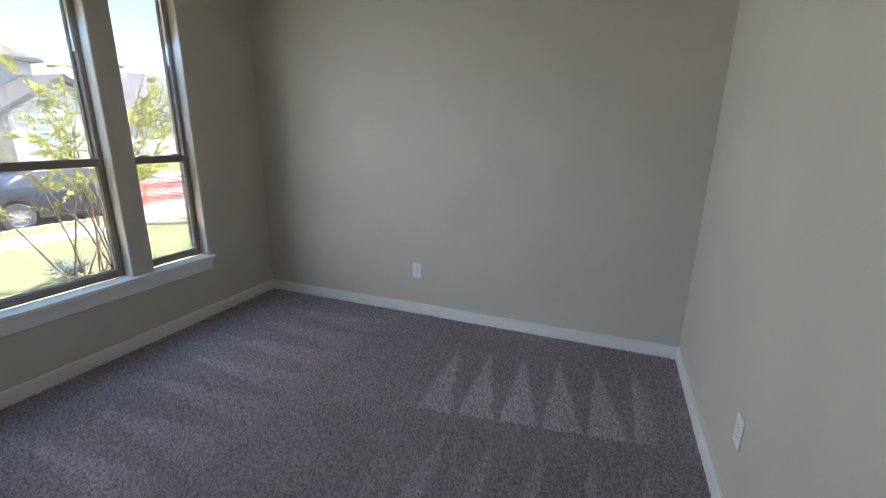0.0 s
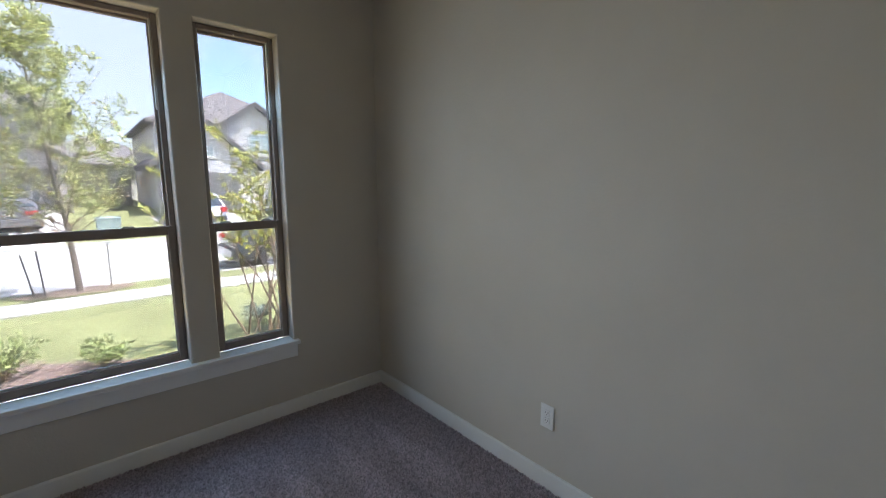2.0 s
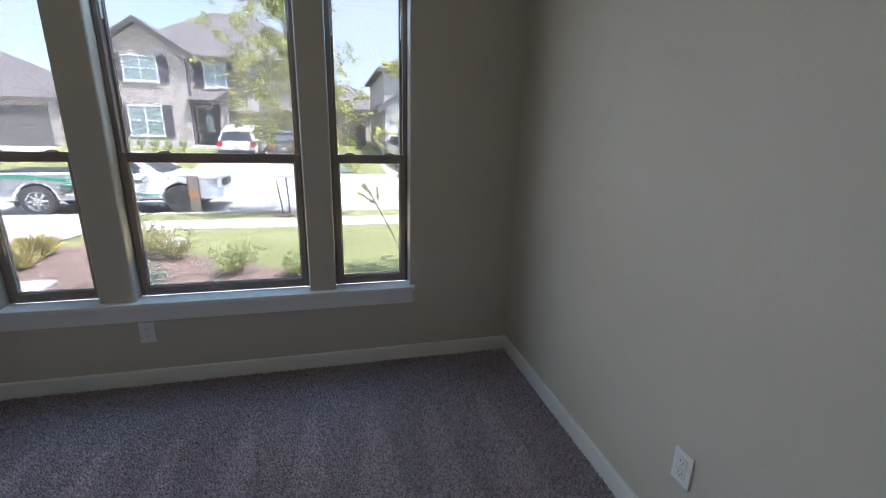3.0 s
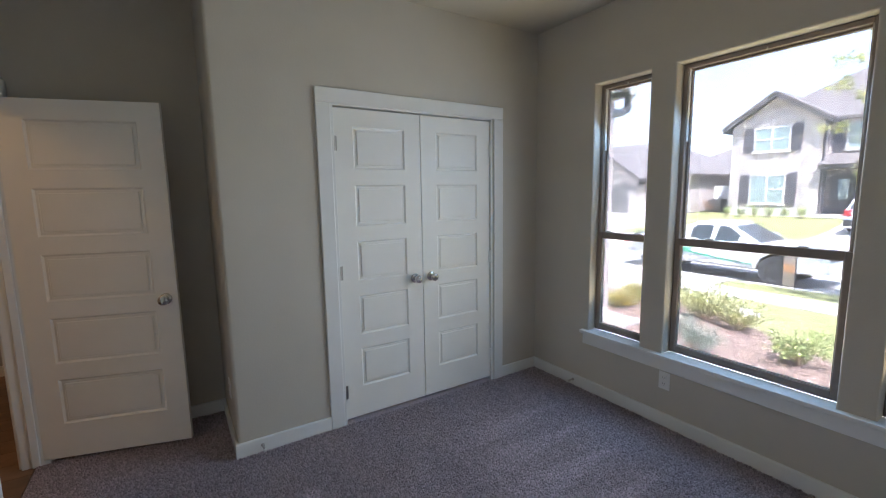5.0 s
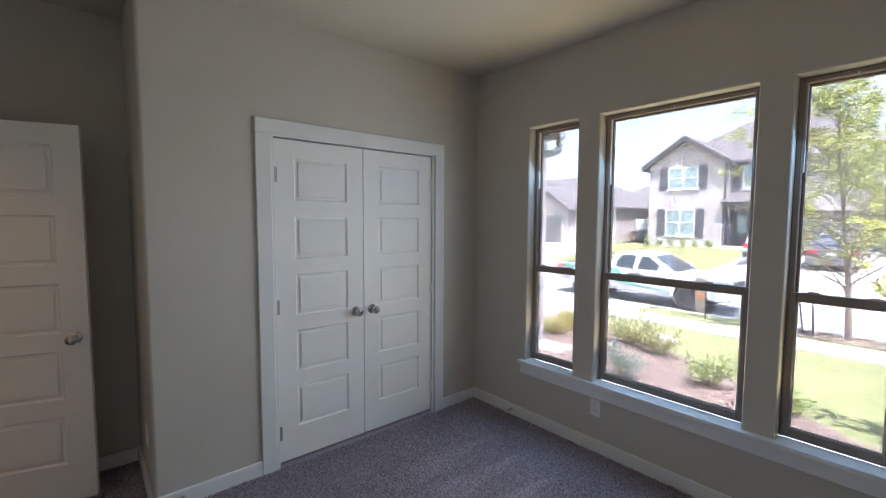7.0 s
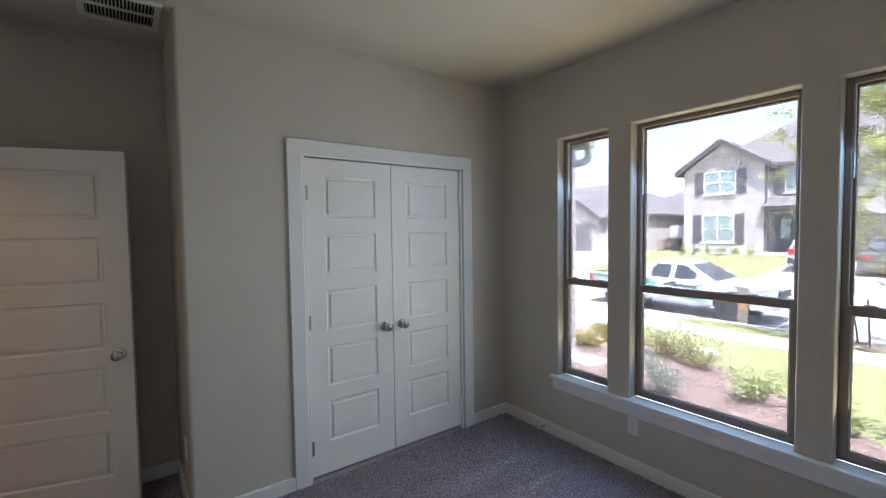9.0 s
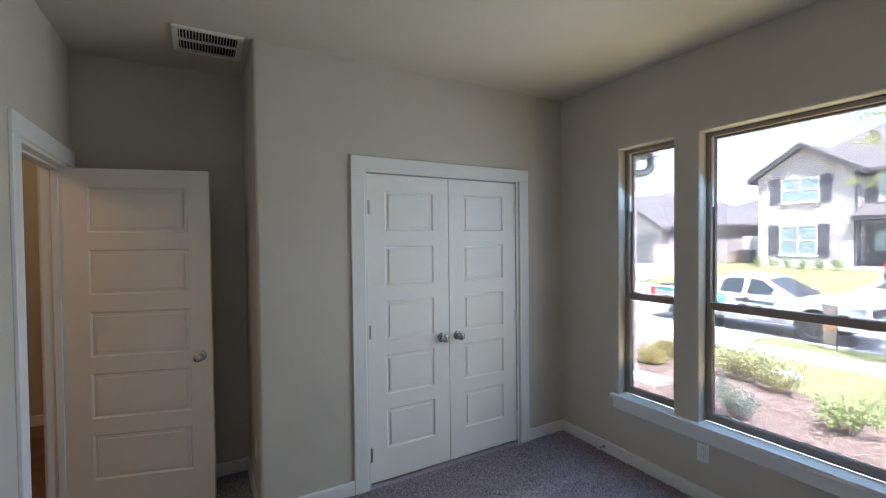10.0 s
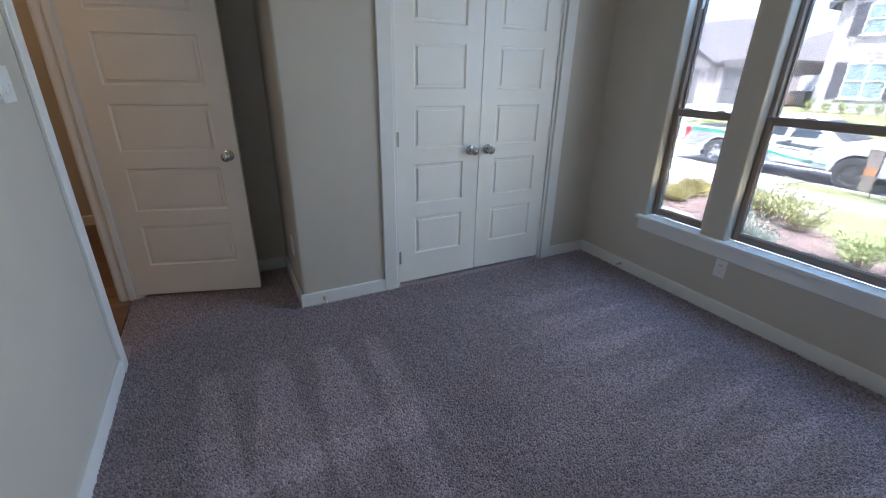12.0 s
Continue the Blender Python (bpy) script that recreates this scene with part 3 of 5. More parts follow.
def vent():
    x0, x1, y0, y1 = 0.235, 0.582, 3.712, 4.046
    d = thing("ceiling_vent", pose((x0 + x1) / 2, (y0 + y1) / 2, CEIL), "white louvred ceiling air register", "air vent")
    w, h = (x1 - x0) / 2, (y1 - y0) / 2
    # flat near-black sheet: the shade between the slats put into its colour
    bm = B(); box(bm, -w + 0.02, w - 0.02, -h + 0.02, h - 0.02, -0.0005, 0.0)
    part("backing", bm, VENT_SHADE, d)
    bm = B(); e = 0.030
    for a in ((-w, w, -h, -h + e), (-w, w, h - e, h), (-w, -w + e, -h + e, h - e), (w - e, w, -h + e, h - e)):
        box(bm, *a, -0.013, 0.0, 0.003, 2)
    part("frame", bm, VENTW, d)
    bm = B(); box(bm, -w + e, w - e, -0.008, 0.008, -0.011, -0.001, 0.001)
    part("bar", bm, VENTW, d)
    bm = B()
    l = h - e - 0.010
    prof = [(-0.0028, 0), (-0.0016, 0), (0.0006, -0.0055), (0.0022, -0.0098), (0.0011, -0.0098), (-0.0006, -0.0055)]
    prism(bm, prof, l)
    slat = mesh_of("slat", bm, VENTW)
    n = 19
    for i in range(n):
        x = -w + e + (i + 0.5) * (2 * w - 2 * e) / n
        part_of("slat", slat, d, pose(x, 0.009, -0.0012))
        part_of("slat", slat, d, pose(x, -h + e + 0.001, -0.0012))
    return d


vent()

# ---- the hall beyond the door ----
HX0, HX1, HY0, HY1 = XE + 0.12, 2.75, 1.6, 5.6
bm = B(); box(bm, HX1, HX1 + 0.1, HY0, HY1, -0.05, CEIL)
structure("wall_hall_east", bm, WALL, "greige painted hall wall")
bm = B(); box(bm, HX0, HX1 + 0.1, HY0 - 0.1, HY0, -0.05, CEIL)
structure("wall_hall_south", bm, WALL, "greige painted hall wall")
bm = B(); box(bm, HX0, HX1 + 0.1, HY1, HY1 + 0.1, -0.05, CEIL)
structure("wall_hall_north", bm, WALL, "greige painted hall wall")
bm = B(); box(bm, HX0 - 0.12, HX0, HY0, YB - 0.12, -0.05, CEIL)
structure("wall_hall_west", bm, WALL, "greige painted hall wall")
baseboard("baseboard_hall_1", (HX0, HY0), (HX1, HY0), (0, 1))
baseboard("baseboard_hall_2", (HX1, HY0 + T), (HX1, HY1), (-1, 0))
plate("wall_outlet", pose(1.62, HY0, 0.36, 0, 0, 0), "white double power outlet on the hall wall", "outlet")
hall_floor = tagged(new("floor_hall", None), "brown wood plank hall floor", "floor", kind="structure")
bm = B(); box(bm, XE + 0.065, HX1, HY0, HY1, -0.1, -0.012)
part("subfloor", bm, SLOT, hall_floor)
bm = B(); box(bm, 0.001, 1.219, 0.001, 0.177, -0.011, 0.0, 0.0015)
PLANK = mesh_of("plank", bm, HALLFLOOR)
for j in range(23):
    for i in range(-1, 2):
        yy = HY0 + j * 0.178
        x = XE + 0.065 + i * 1.22 + (j * 0.47 % 1.22)
        if x > HX1 - 0.05 or x + 1.22 < XE + 0.1:
            continue
        bm = B()
        a, b = max(x + 0.001, XE + 0.066), min(x + 1.219, HX1 - 0.001)
        if b - a > 1.2:
            part_of("plank", PLANK, hall_floor, pose(x, yy, 0))
            bm.free()
        elif b - a > 0.04:
            box(bm, a, b, yy + 0.001, min(yy + 0.177, HY1 - 0.001), -0.011, 0.0, 0.0015)
            part("plank", bm, HALLFLOOR, hall_floor)
        else:
            bm.free()
# warm hall light from unseen lamps; the second is added to brighten the south wall
for _at, _power in (((2.15, 4.75, CEIL - 0.12), 0.15), ((2.1, 2.7, CEIL - 0.12), 0.07)):
    _hl = bpy.data.lights.new("unseen_hall_lamp", 'POINT')
    _hl.energy, _hl.shadow_soft_size, _hl.color = _power, 0.3, (1.0, 0.61, 0.29)
    new("unseen_hall_lamp", _hl).location = _at

# ---- outside: materials ----
GRASS = mat("lawn_grass", (0.235, 0.24, 0.10), 0.9, scale=60, var=0.35, bump=0.8, bscale=90, var2=0.18, scale2=1.1, spec=0.2)
CONC = mat("pale_concrete", (0.52, 0.49, 0.44), 0.85, scale=30, var=0.08, bump=0.2, bscale=80, var2=0.06, scale2=1.2, obrand=0.04)
ROAD = mat("concrete_road", (0.47, 0.45, 0.41), 0.9, scale=25, var=0.08, var2=0.07, scale2=0.6)
SOIL = mat("brown_mulch_soil", (0.2, 0.14, 0.11), 0.95, scale=40, var=0.35, bump=0.8, bscale=60)
CHIP = mat("bark_chip", (0.30, 0.21, 0.17), 0.9, var=0.2, isrand=0.5)
BARK = mat("grey_brown_bark", (0.20, 0.155, 0.12), 0.9, scale=25, var=0.25, bump=0.5, bscale=50)
STEM = mat("tan_stem", (0.30, 0.20, 0.13), 0.8, scale=30, var=0.2)
ROOF = mat("grey_brown_shingle", (0.155, 0.135, 0.125), 0.95, scale=6, var=0.2, bump=0.6, bscale=25)
FASCIA = mat("dark_fascia_paint", (0.11, 0.10, 0.10), 0.6, var=0.05)
SHUTTER = mat("charcoal_shutter_paint", (0.10, 0.09, 0.095), 0.6, var=0.06)
DARKDOOR = mat("charcoal_door_paint", (0.085, 0.08, 0.08), 0.5, var=0.06)
GARAGE = mat("taupe_garage_door", (0.16, 0.15, 0.14), 0.6, var=0.05)
WHITEP = mat("white_vinyl", (0.75, 0.75, 0.73), 0.5, var=0.03)
STONE = mat("pale_stone", (0.55, 0.52, 0.47), 0.9, scale=8, var=0.15, bump=0.4, bscale=12)
FENCE = mat("weathered_fence_wood", (0.13, 0.11, 0.10), 0.9, scale=12, var=0.25, isrand=0.15)
FARGLASS = mat("house_window_glass", (0.27, 0.33, 0.315), 0.12, spec=0.8, var=0.05)
DARKIN = mat("garage_inside_shade", (0.03, 0.03, 0.03), 0.9, var=0.1)
PAINT_W = mat("white_car_paint", (0.8, 0.8, 0.8), 0.3, var=0.01, coat=0.6)
PAINT_G = mat("grey_car_paint", (0.16, 0.15, 0.15), 0.3, 0.3, var=0.02, coat=0.6)
PAINT_B = mat("black_car_paint", (0.018, 0.02, 0.028), 0.25, var=0.02, coat=0.8)
PAINT_GREEN = mat("green_vinyl_wrap", (0.02, 0.26, 0.14), 0.35, var=0.02)
PAINT_GREYW = mat("grey_vinyl_wrap", (0.26, 0.26, 0.26), 0.4, var=0.03)
LETTER = mat("dark_letter_bar", (0.06, 0.08, 0.08), 0.5, var=0.03)
TYRE = mat("black_tyre_rubber", (0.06, 0.06, 0.06), 0.85, var=0.1)
RIM_D = mat("dark_steel_rim", (0.10, 0.10, 0.10), 0.45, 0.5, var=0.05)
RIM_S = mat("silver_alloy_rim", (0.6, 0.6, 0.6), 0.3, 0.9, var=0.03)
CARGLASS = mat("dark_car_glass", (0.035, 0.045, 0.05), 0.08, spec=0.9, var=0.03)
REDLAMP = mat("red_tail_lamp", (0.5, 0.02, 0.02), 0.25, var=0.03)
LENS = mat("clear_lamp_lens", (0.6, 0.6, 0.6), 0.15, var=0.03)
BLACKP = mat("black_plastic", (0.03, 0.03, 0.03), 0.6, var=0.05)
ORANGE = mat("orange_mesh", (0.75, 0.18, 0.06), 0.6, var=0.06)
REDP = mat("faded_red_plastic", (0.62, 0.16, 0.14), 0.5, var=0.06)
SIGNP = mat("sign_brown_face", (0.28, 0.23, 0.19), 0.6, var=0.05)
SIGNO = mat("sign_orange_print", (0.52, 0.24, 0.10), 0.6, var=0.08)
UTIL = mat("pale_green_metal", (0.3, 0.36, 0.31), 0.6, var=0.04)


def leaf_mat(name, color, rnd=0.35):
    m = mat(name, color, 0.55, var=0.1, scale=3, isrand=rnd, spec=0.4)
    b = m.node_tree.nodes["Principled BSDF"]
    nt = m.node_tree
    t = nt.nodes.new("ShaderNodeBsdfTranslucent")
    nt.links.new(b.inputs["Base Color"].links[0].from_socket, t.inputs["Color"])
    x = nt.nodes.new("ShaderNodeMixShader")
    x.inputs[0].default_value = 0.45
    nt.links.new(b.outputs[0], x.inputs[1])
    nt.links.new(t.outputs[0], x.inputs[2])
    nt.links.new(x.outputs[0], nt.nodes["Material Output"].inputs["Surface"])
    return m


LEAF_TREE = leaf_mat("tree_leaf", (0.47, 0.48, 0.17), 0.5)
LEAF_CRAPE = leaf_mat("yellow_green_leaf", (0.60, 0.60, 0.15))
LEAF_SHRUB = leaf_mat("shrub_leaf", (0.42, 0.48, 0.19))
LEAF_PALE = leaf_mat("pale_shrub_leaf", (0.44, 0.44, 0.20))
LEAF_GREY = leaf_mat("blue_grey_leaf", (0.35, 0.41, 0.33))
LEAF_YEL = leaf_mat("yellow_grass_blade", (0.62, 0.56, 0.26))
LEAF_ROSE = leaf_mat("dusty_rose_leaf", (0.45, 0.30, 0.22))
LEAF_RED = leaf_mat("rust_leaf", (0.3, 0.16, 0.06))


def brick_mat(name, c1, c2, mortar):
    m = mat(name, c1, 0.9, var=0.0)
    nt = m.node_tree
    b = nt.nodes["Principled BSDF"]
    tc = nt.nodes.new("ShaderNodeTexCoord")
    sp = nt.nodes.new("ShaderNodeSeparateXYZ")
    cb = nt.nodes.new("ShaderNodeCombineXYZ")
    ad = nt.nodes.new("ShaderNodeMath")
    nt.links.new(tc.outputs["Object"], sp.inputs[0])
    nt.links.new(sp.outputs["X"], ad.inputs[0])
    nt.links.new(sp.outputs["Y"], ad.inputs[1])
    nt.links.new(ad.outputs[0], cb.inputs[0])
    nt.links.new(sp.outputs["Z"], cb.inputs[1])
    br = nt.nodes.new("ShaderNodeTexBrick")
    br.inputs["Color1"].default_value, br.inputs["Color2"].default_value, br.inputs["Mortar"].default_value = (*c1, 1), (*c2, 1), (*mortar, 1)
    br.inputs["Scale"].default_value, br.inputs["Brick Width"].default_value, br.inputs["Row Height"].default_value = 1.0, 0.24, 0.08
    br.inputs["Mortar Size"].default_value = 0.008
    nt.links.new(cb.outputs[0], br.inputs["Vector"])
    nt.links.new(br.outputs["Color"], b.inputs["Base Color"])
    bp = nt.nodes.new("ShaderNodeBump")
    bp.inputs["Strength"].default_value, bp.inputs["Distance"].default_value = 0.5, 0.006
    bp.invert = True
    nt.links.new(br.outputs["Fac"], bp.inputs["Height"])
    nt.links.new(bp.outputs[0], b.inputs["Normal"])
    return m


BRICK_A = brick_mat("white_washed_brick", (0.53, 0.46, 0.42), (0.40, 0.33, 0.29), (0.46, 0.43, 0.40))
BRICK_B = brick_mat("pale_grey_brick", (0.58, 0.55, 0.52), (0.48, 0.45, 0.42), (0.58, 0.56, 0.53))

# ---- outside: ground ----
PROFILE = [(-400, 0.3), (-60, 0.2), (-31, 0.05), (-28.4, -0.08), (-24.5, -0.60), (-20.6, -0.85), (-20.59, -0.99), (-11.91, -1.0), (-11.9, -0.87), (-10.5, -0.80), (-9.25, -0.74), (-6.5, -0.5), (-4.5, -0.40), (-2.35, -0.33), (60, -0.33), (400, -0.33)]


def gz(x):
    for (a, za), (b, zb) in zip(PROFILE, PROFILE[1:]):
        if a <= x <= b:
            return za + (zb - za) * (x - a) / (b - a)
    return 0.0


def sheet(bm, x0, x1, y0, y1, lift, ny=1):
    xs = sorted({x0, x1, *[a for a, _ in PROFILE if x0 < a < x1]})
    ys = [y0 + (y1 - y0) * k / ny for k in range(ny + 1)]
    g = [[bm.verts.new((x, y, gz(x) + lift)) for y in ys] for x in xs]
    for i in range(len(xs) - 1):
        for j in range(ny):
            bm.faces.new((g[i][j], g[i + 1][j], g[i + 1][j + 1], g[i][j + 1]))
    return bm


bm = B(); sheet(bm, -400, 400, -400, 400, 0.0)
structure("ground", bm, GRASS, "sunlit mown lawn sloping to the street")
bm = B(); sheet(bm, -20.585, -11.915, -120, 160, 0.006)
structure("road", bm, ROAD, "pale concrete street in full sun")


bm = B(); prism(bm, [(-11.93, -1.02), (-11.76, -1.02), (-11.76, -0.85), (-11.90, -0.85)], 157, Matrix.Translation((0, 1.7, 0)))
structure("kerb_near", bm, CONC, "pale concrete kerb")
bm = B(); prism(bm, [(-20.76, -1.02), (-20.57, -1.02), (-20.60, -0.83), (-20.76, -0.82)], 280, Matrix.Translation((0, -120, 0)))
structure("kerb_far", bm, CONC, "pale concrete kerb")
pavement = tagged(new("pavement", None), "pale concrete sidewalk slabs", "sidewalk", kind="structure")
bm = B()
g = [[bm.verts.new((x, y, gz(x) + l)) for y in (0.006, 1.494)] for x, l in ((-10.5, 0.02), (-9.28, 0.02))]
bm.faces.new((g[0][0], g[1][0], g[1][1], g[0][1]))
r_ = bmesh.ops.extrude_face_region(bm, geom=bm.faces[:])
for v in [e for e in r_["geom"] if isinstance(e, bmesh.types.BMVert)]:
    v.co.z -= 0.07
bmesh.ops.recalc_face_normals(bm, faces=bm.faces)
SLAB = mesh_of("slab", bm, CONC)
for k in range(-14, 40):
    part_of("slab", SLAB, pavement, pose(0, k * 1.5, 0))
bm = B(); sheet(bm, -11.9, -4.2, -6.0, 1.55, 0.024)
structure("driveway", bm, CONC, "pale concrete driveway")
bm = B(); sheet(bm, -28.4, -20.6, -0.3, 5.2, 0.02)
structure("driveway_far", bm, CONC, "pale concrete driveway across the street")
bm = B(); sheet(bm, -26.5, -20.6, 8.6, 12.6, 0.02)
structure("driveway_right", bm, CONC, "pale concrete driveway across the street")
bm = B(); sheet(bm, -28.4, -20.6, -16.2, -8.7, 0.02)
structure("driveway_left", bm, CONC, "pale concrete driveway across the street")

# mulch bed along the house
EDGE = [(-7.9, 0.95), (-7.6, 1.9), (-7.3, 2.9), (-6.7, 3.9), (-5.9, 4.95), (-5.4, 5.5), (-5.0, 5.95), (-4.5, 6.9), (-4.1, 8.2), (-3.8, 10.0)]


def edge_x(y):
    for (xa, a), (xb, b) in zip(EDGE, EDGE[1:]):
        if a <= y <= b:
            return xa + (xb - xa) * (y - a) / (b - a)
    return EDGE[0][0] if y < EDGE[0][1] else EDGE[-1][0]


bm = B()
ys = [0.95 + 9.05 * k / 40 for k in range(41)]
rows_ = []
for y in ys:
    xe = edge_x(y) + 0.05 * math.sin(y * 5.1)
    rows_.append([bm.verts.new((xe + (-2.45 - xe) * u, y, gz(xe + (-2.45 - xe) * u) + (0.005 if u == 0 else 0.035))) for u in (0, 0.06, 0.25, 0.5, 0.75, 1)])
for a, b in zip(rows_, rows_[1:]):
    for i in range(5):
        bm.faces.new((a[i], a[i + 1], b[i + 1], b[i]))
bmesh.ops.recalc_face_normals(bm, faces=bm.faces)
structure("mulch_bed", bm, SOIL, "brown mulch bed with a curved edge")


def scatter_mesh(name, verts, faces, material, label, category, kind="stuff"):
    me = bpy.data.meshes.new(name)
    me.from_pydata(verts, [], faces)
    me.materials.append(material)
    return tagged(new(name, me), label, category, kind=kind)


rng = random.Random(7)


def chips(n, place, size=(0.03, 0.10)):
    verts, faces = [], []
    for _ in range(n):
        x, y = place()
        l, w, h = rng.uniform(*size), rng.uniform(0.008, 0.022), 0.006
        m = pose(x, y, gz(x) + 0.037 + rng.uniform(0, 0.012), rng.uniform(-22, 22), rng.uniform(-22, 22), rng.uniform(0, 360))
        k = len(verts)
        for c in ((-l, -w, 0), (l, -w * 0.5, 0), (l * 0.8, w, 0), (-l * 0.9, w * 0.6, 0), (0, 0, h)):
            verts.append(m @ Vector((c[0] / 2, c[1] / 2, c[2])))
        faces += [(k, k + 1, k + 4), (k + 1, k + 2, k + 4), (k + 2, k + 3, k + 4), (k + 3, k, k + 4)]
    return verts, faces


def in_bed():
    y = rng.uniform(1.2, 8.0)
    return rng.uniform(edge_x(y) + 0.05, -2.6), y


scatter_mesh("mulch", *chips(9000, in_bed), CHIP, "loose brown bark mulch chips", "mulch")


def in_ring():
    a, r = rng.uniform(0, 6.283), 0.85 * math.sqrt(rng.random())
    return -11.15 + 0.62 * r * math.cos(a), 5.52 + 1.15 * r * math.sin(a)


scatter_mesh("mulch", *chips(1400, in_ring), CHIP, "ring of bark mulch round the young tree", "mulch")

# ---- outside: plants ----


def leaf_quads(n, place, size, droop=0.5, broad=0.27, loose=0.9):
    """n pointed leaves of two bent faces each; place gives a point and an outward direction."""
    verts, faces = [], []
    for _ in range(n):
        p, d = place()
        d = (d + Vector((rng.uniform(-1, 1), rng.uniform(-1, 1), rng.uniform(-0.7, 0.9))) * loose).normalized()
        s = rng.uniform(0.7, 1.3) * size
        side = d.cross(Vector((rng.uniform(-1, 1), rng.uniform(-1, 1), rng.uniform(-1, 1)))).normalized() * s * broad
        up = d.cross(side).normalized() * s * 0.08
        k = len(verts)
        verts += [p, p + d * s * 0.5 + side + up, p + d * s - Vector((0, 0, droop * s * 0.2)), p + d * s * 0.5 - side + up]
        faces += [(k, k + 1, k + 2), (k, k + 2, k + 3)]
    return verts, faces


def leaf_part(name, n, place, size, material, parent, label="", broad=0.27, loose=0.9):
    me = bpy.data.meshes.new(name)
    v, f = leaf_quads(n, place, size, 0.5, broad, loose)
    me.from_pydata(v, [], f)
    me.materials.append(material)
    ob = new(name, me)
    ob.parent = parent
    return tagged(ob, label)


def limb(bm, pts, r0, r1, n=7):
    for i, (p, q) in enumerate(zip(pts, pts[1:])):
        a = r0 + (r1 - r0) * i / (len(pts) - 1)
        b = r0 + (r1 - r0) * (i + 1) / (len(pts) - 1)
        cyl(bm, p, q, a, b, n, caps=(i == 0))


def street_tree():
    d = thing("young_tree", pose(-11.2, 5.55, gz(-11.2)), "slim young street tree with light green leaves in a mulch ring", "tree")
    bm = B()
    pts = [Vector((0, 0, 0)), Vector((0.03, -0.03, 0.7)), Vector((0.02, -0.08, 1.5)), Vector((0.0, -0.2, 2.6)), Vector((0.05, -0.32, 3.8)), Vector((0.0, -0.42, 5.0))]
    limb(bm, pts, 0.065, 0.012, 9)
    part("trunk", bm, BARK, d, smooth=True)
    twigs = []
    r = random.Random(11)
    bmb = B()
    for k in range(46):
        u = 0.26 + 0.72 * k / 45
        seg = min(4, int(u * 5))
        f = u * 5 - seg
        base = pts[seg].lerp(pts[seg + 1], f)
        ang = k * 2.4 + r.uniform(-0.4, 0.4)
        south = max(0.0, -math.sin(ang)) * math.exp(-((u - 0.55) / 0.2) ** 2)
        ln = (1.65 * math.sin(math.pi * min(1, (u - 0.05) * 0.98)) + 0.4) * (1 + 0.5 * south) * r.uniform(0.7, 1.15)
        way = Vector((math.cos(ang), math.sin(ang) - 0.18, 0.35 + 0.95 * u)).normalized()
        p1 = base + way * ln * 0.5 + Vector((0, 0, 0.03))
        p2 = base + way * ln + Vector((r.uniform(-.1, .1), r.uniform(-.1, .1), 0.06))
        limb(bmb, [base, p1, p2], 0.018 * (1.25 - u), 0.003, 5)
        for _ in range(9):
            s = (base.lerp(p1, r.uniform(0.5, 1.0)) if r.random() < 0.35 else p1.lerp(p2, r.uniform(0.0, 1.0)))
            e = s + Vector((r.uniform(-1, 1), r.uniform(-1, 1), r.uniform(-0.35, 0.8))) * 0.27
            limb(bmb, [s, e], 0.004, 0.0015, 4)
            twigs.append((s, e, u))
    part("branch", bmb, BARK, d)
    live = [t for t in twigs if t[2] > 0.33]

    def spot():
        s, e, _ = rng.choice(live)
        return s.lerp(e, rng.uniform(0.1, 1.25)) + Vector((rng.gauss(0, .05), rng.gauss(0, .05), rng.gauss(0, .05))), (e - s).normalized()
    leaf_part("crown", 16000, spot, 0.068, LEAF_TREE, d)

    def low():
        s, e, u = rng.choice([t for t in twigs if t[2] < 0.55])
        return s.lerp(e, rng.uniform(0.3, 1.1)), (e - s).normalized()
    leaf_part("thin_lower_leaves", 900, low, 0.06, LEAF_RED, d, "sparse rust-coloured lower leaves")


street_tree()


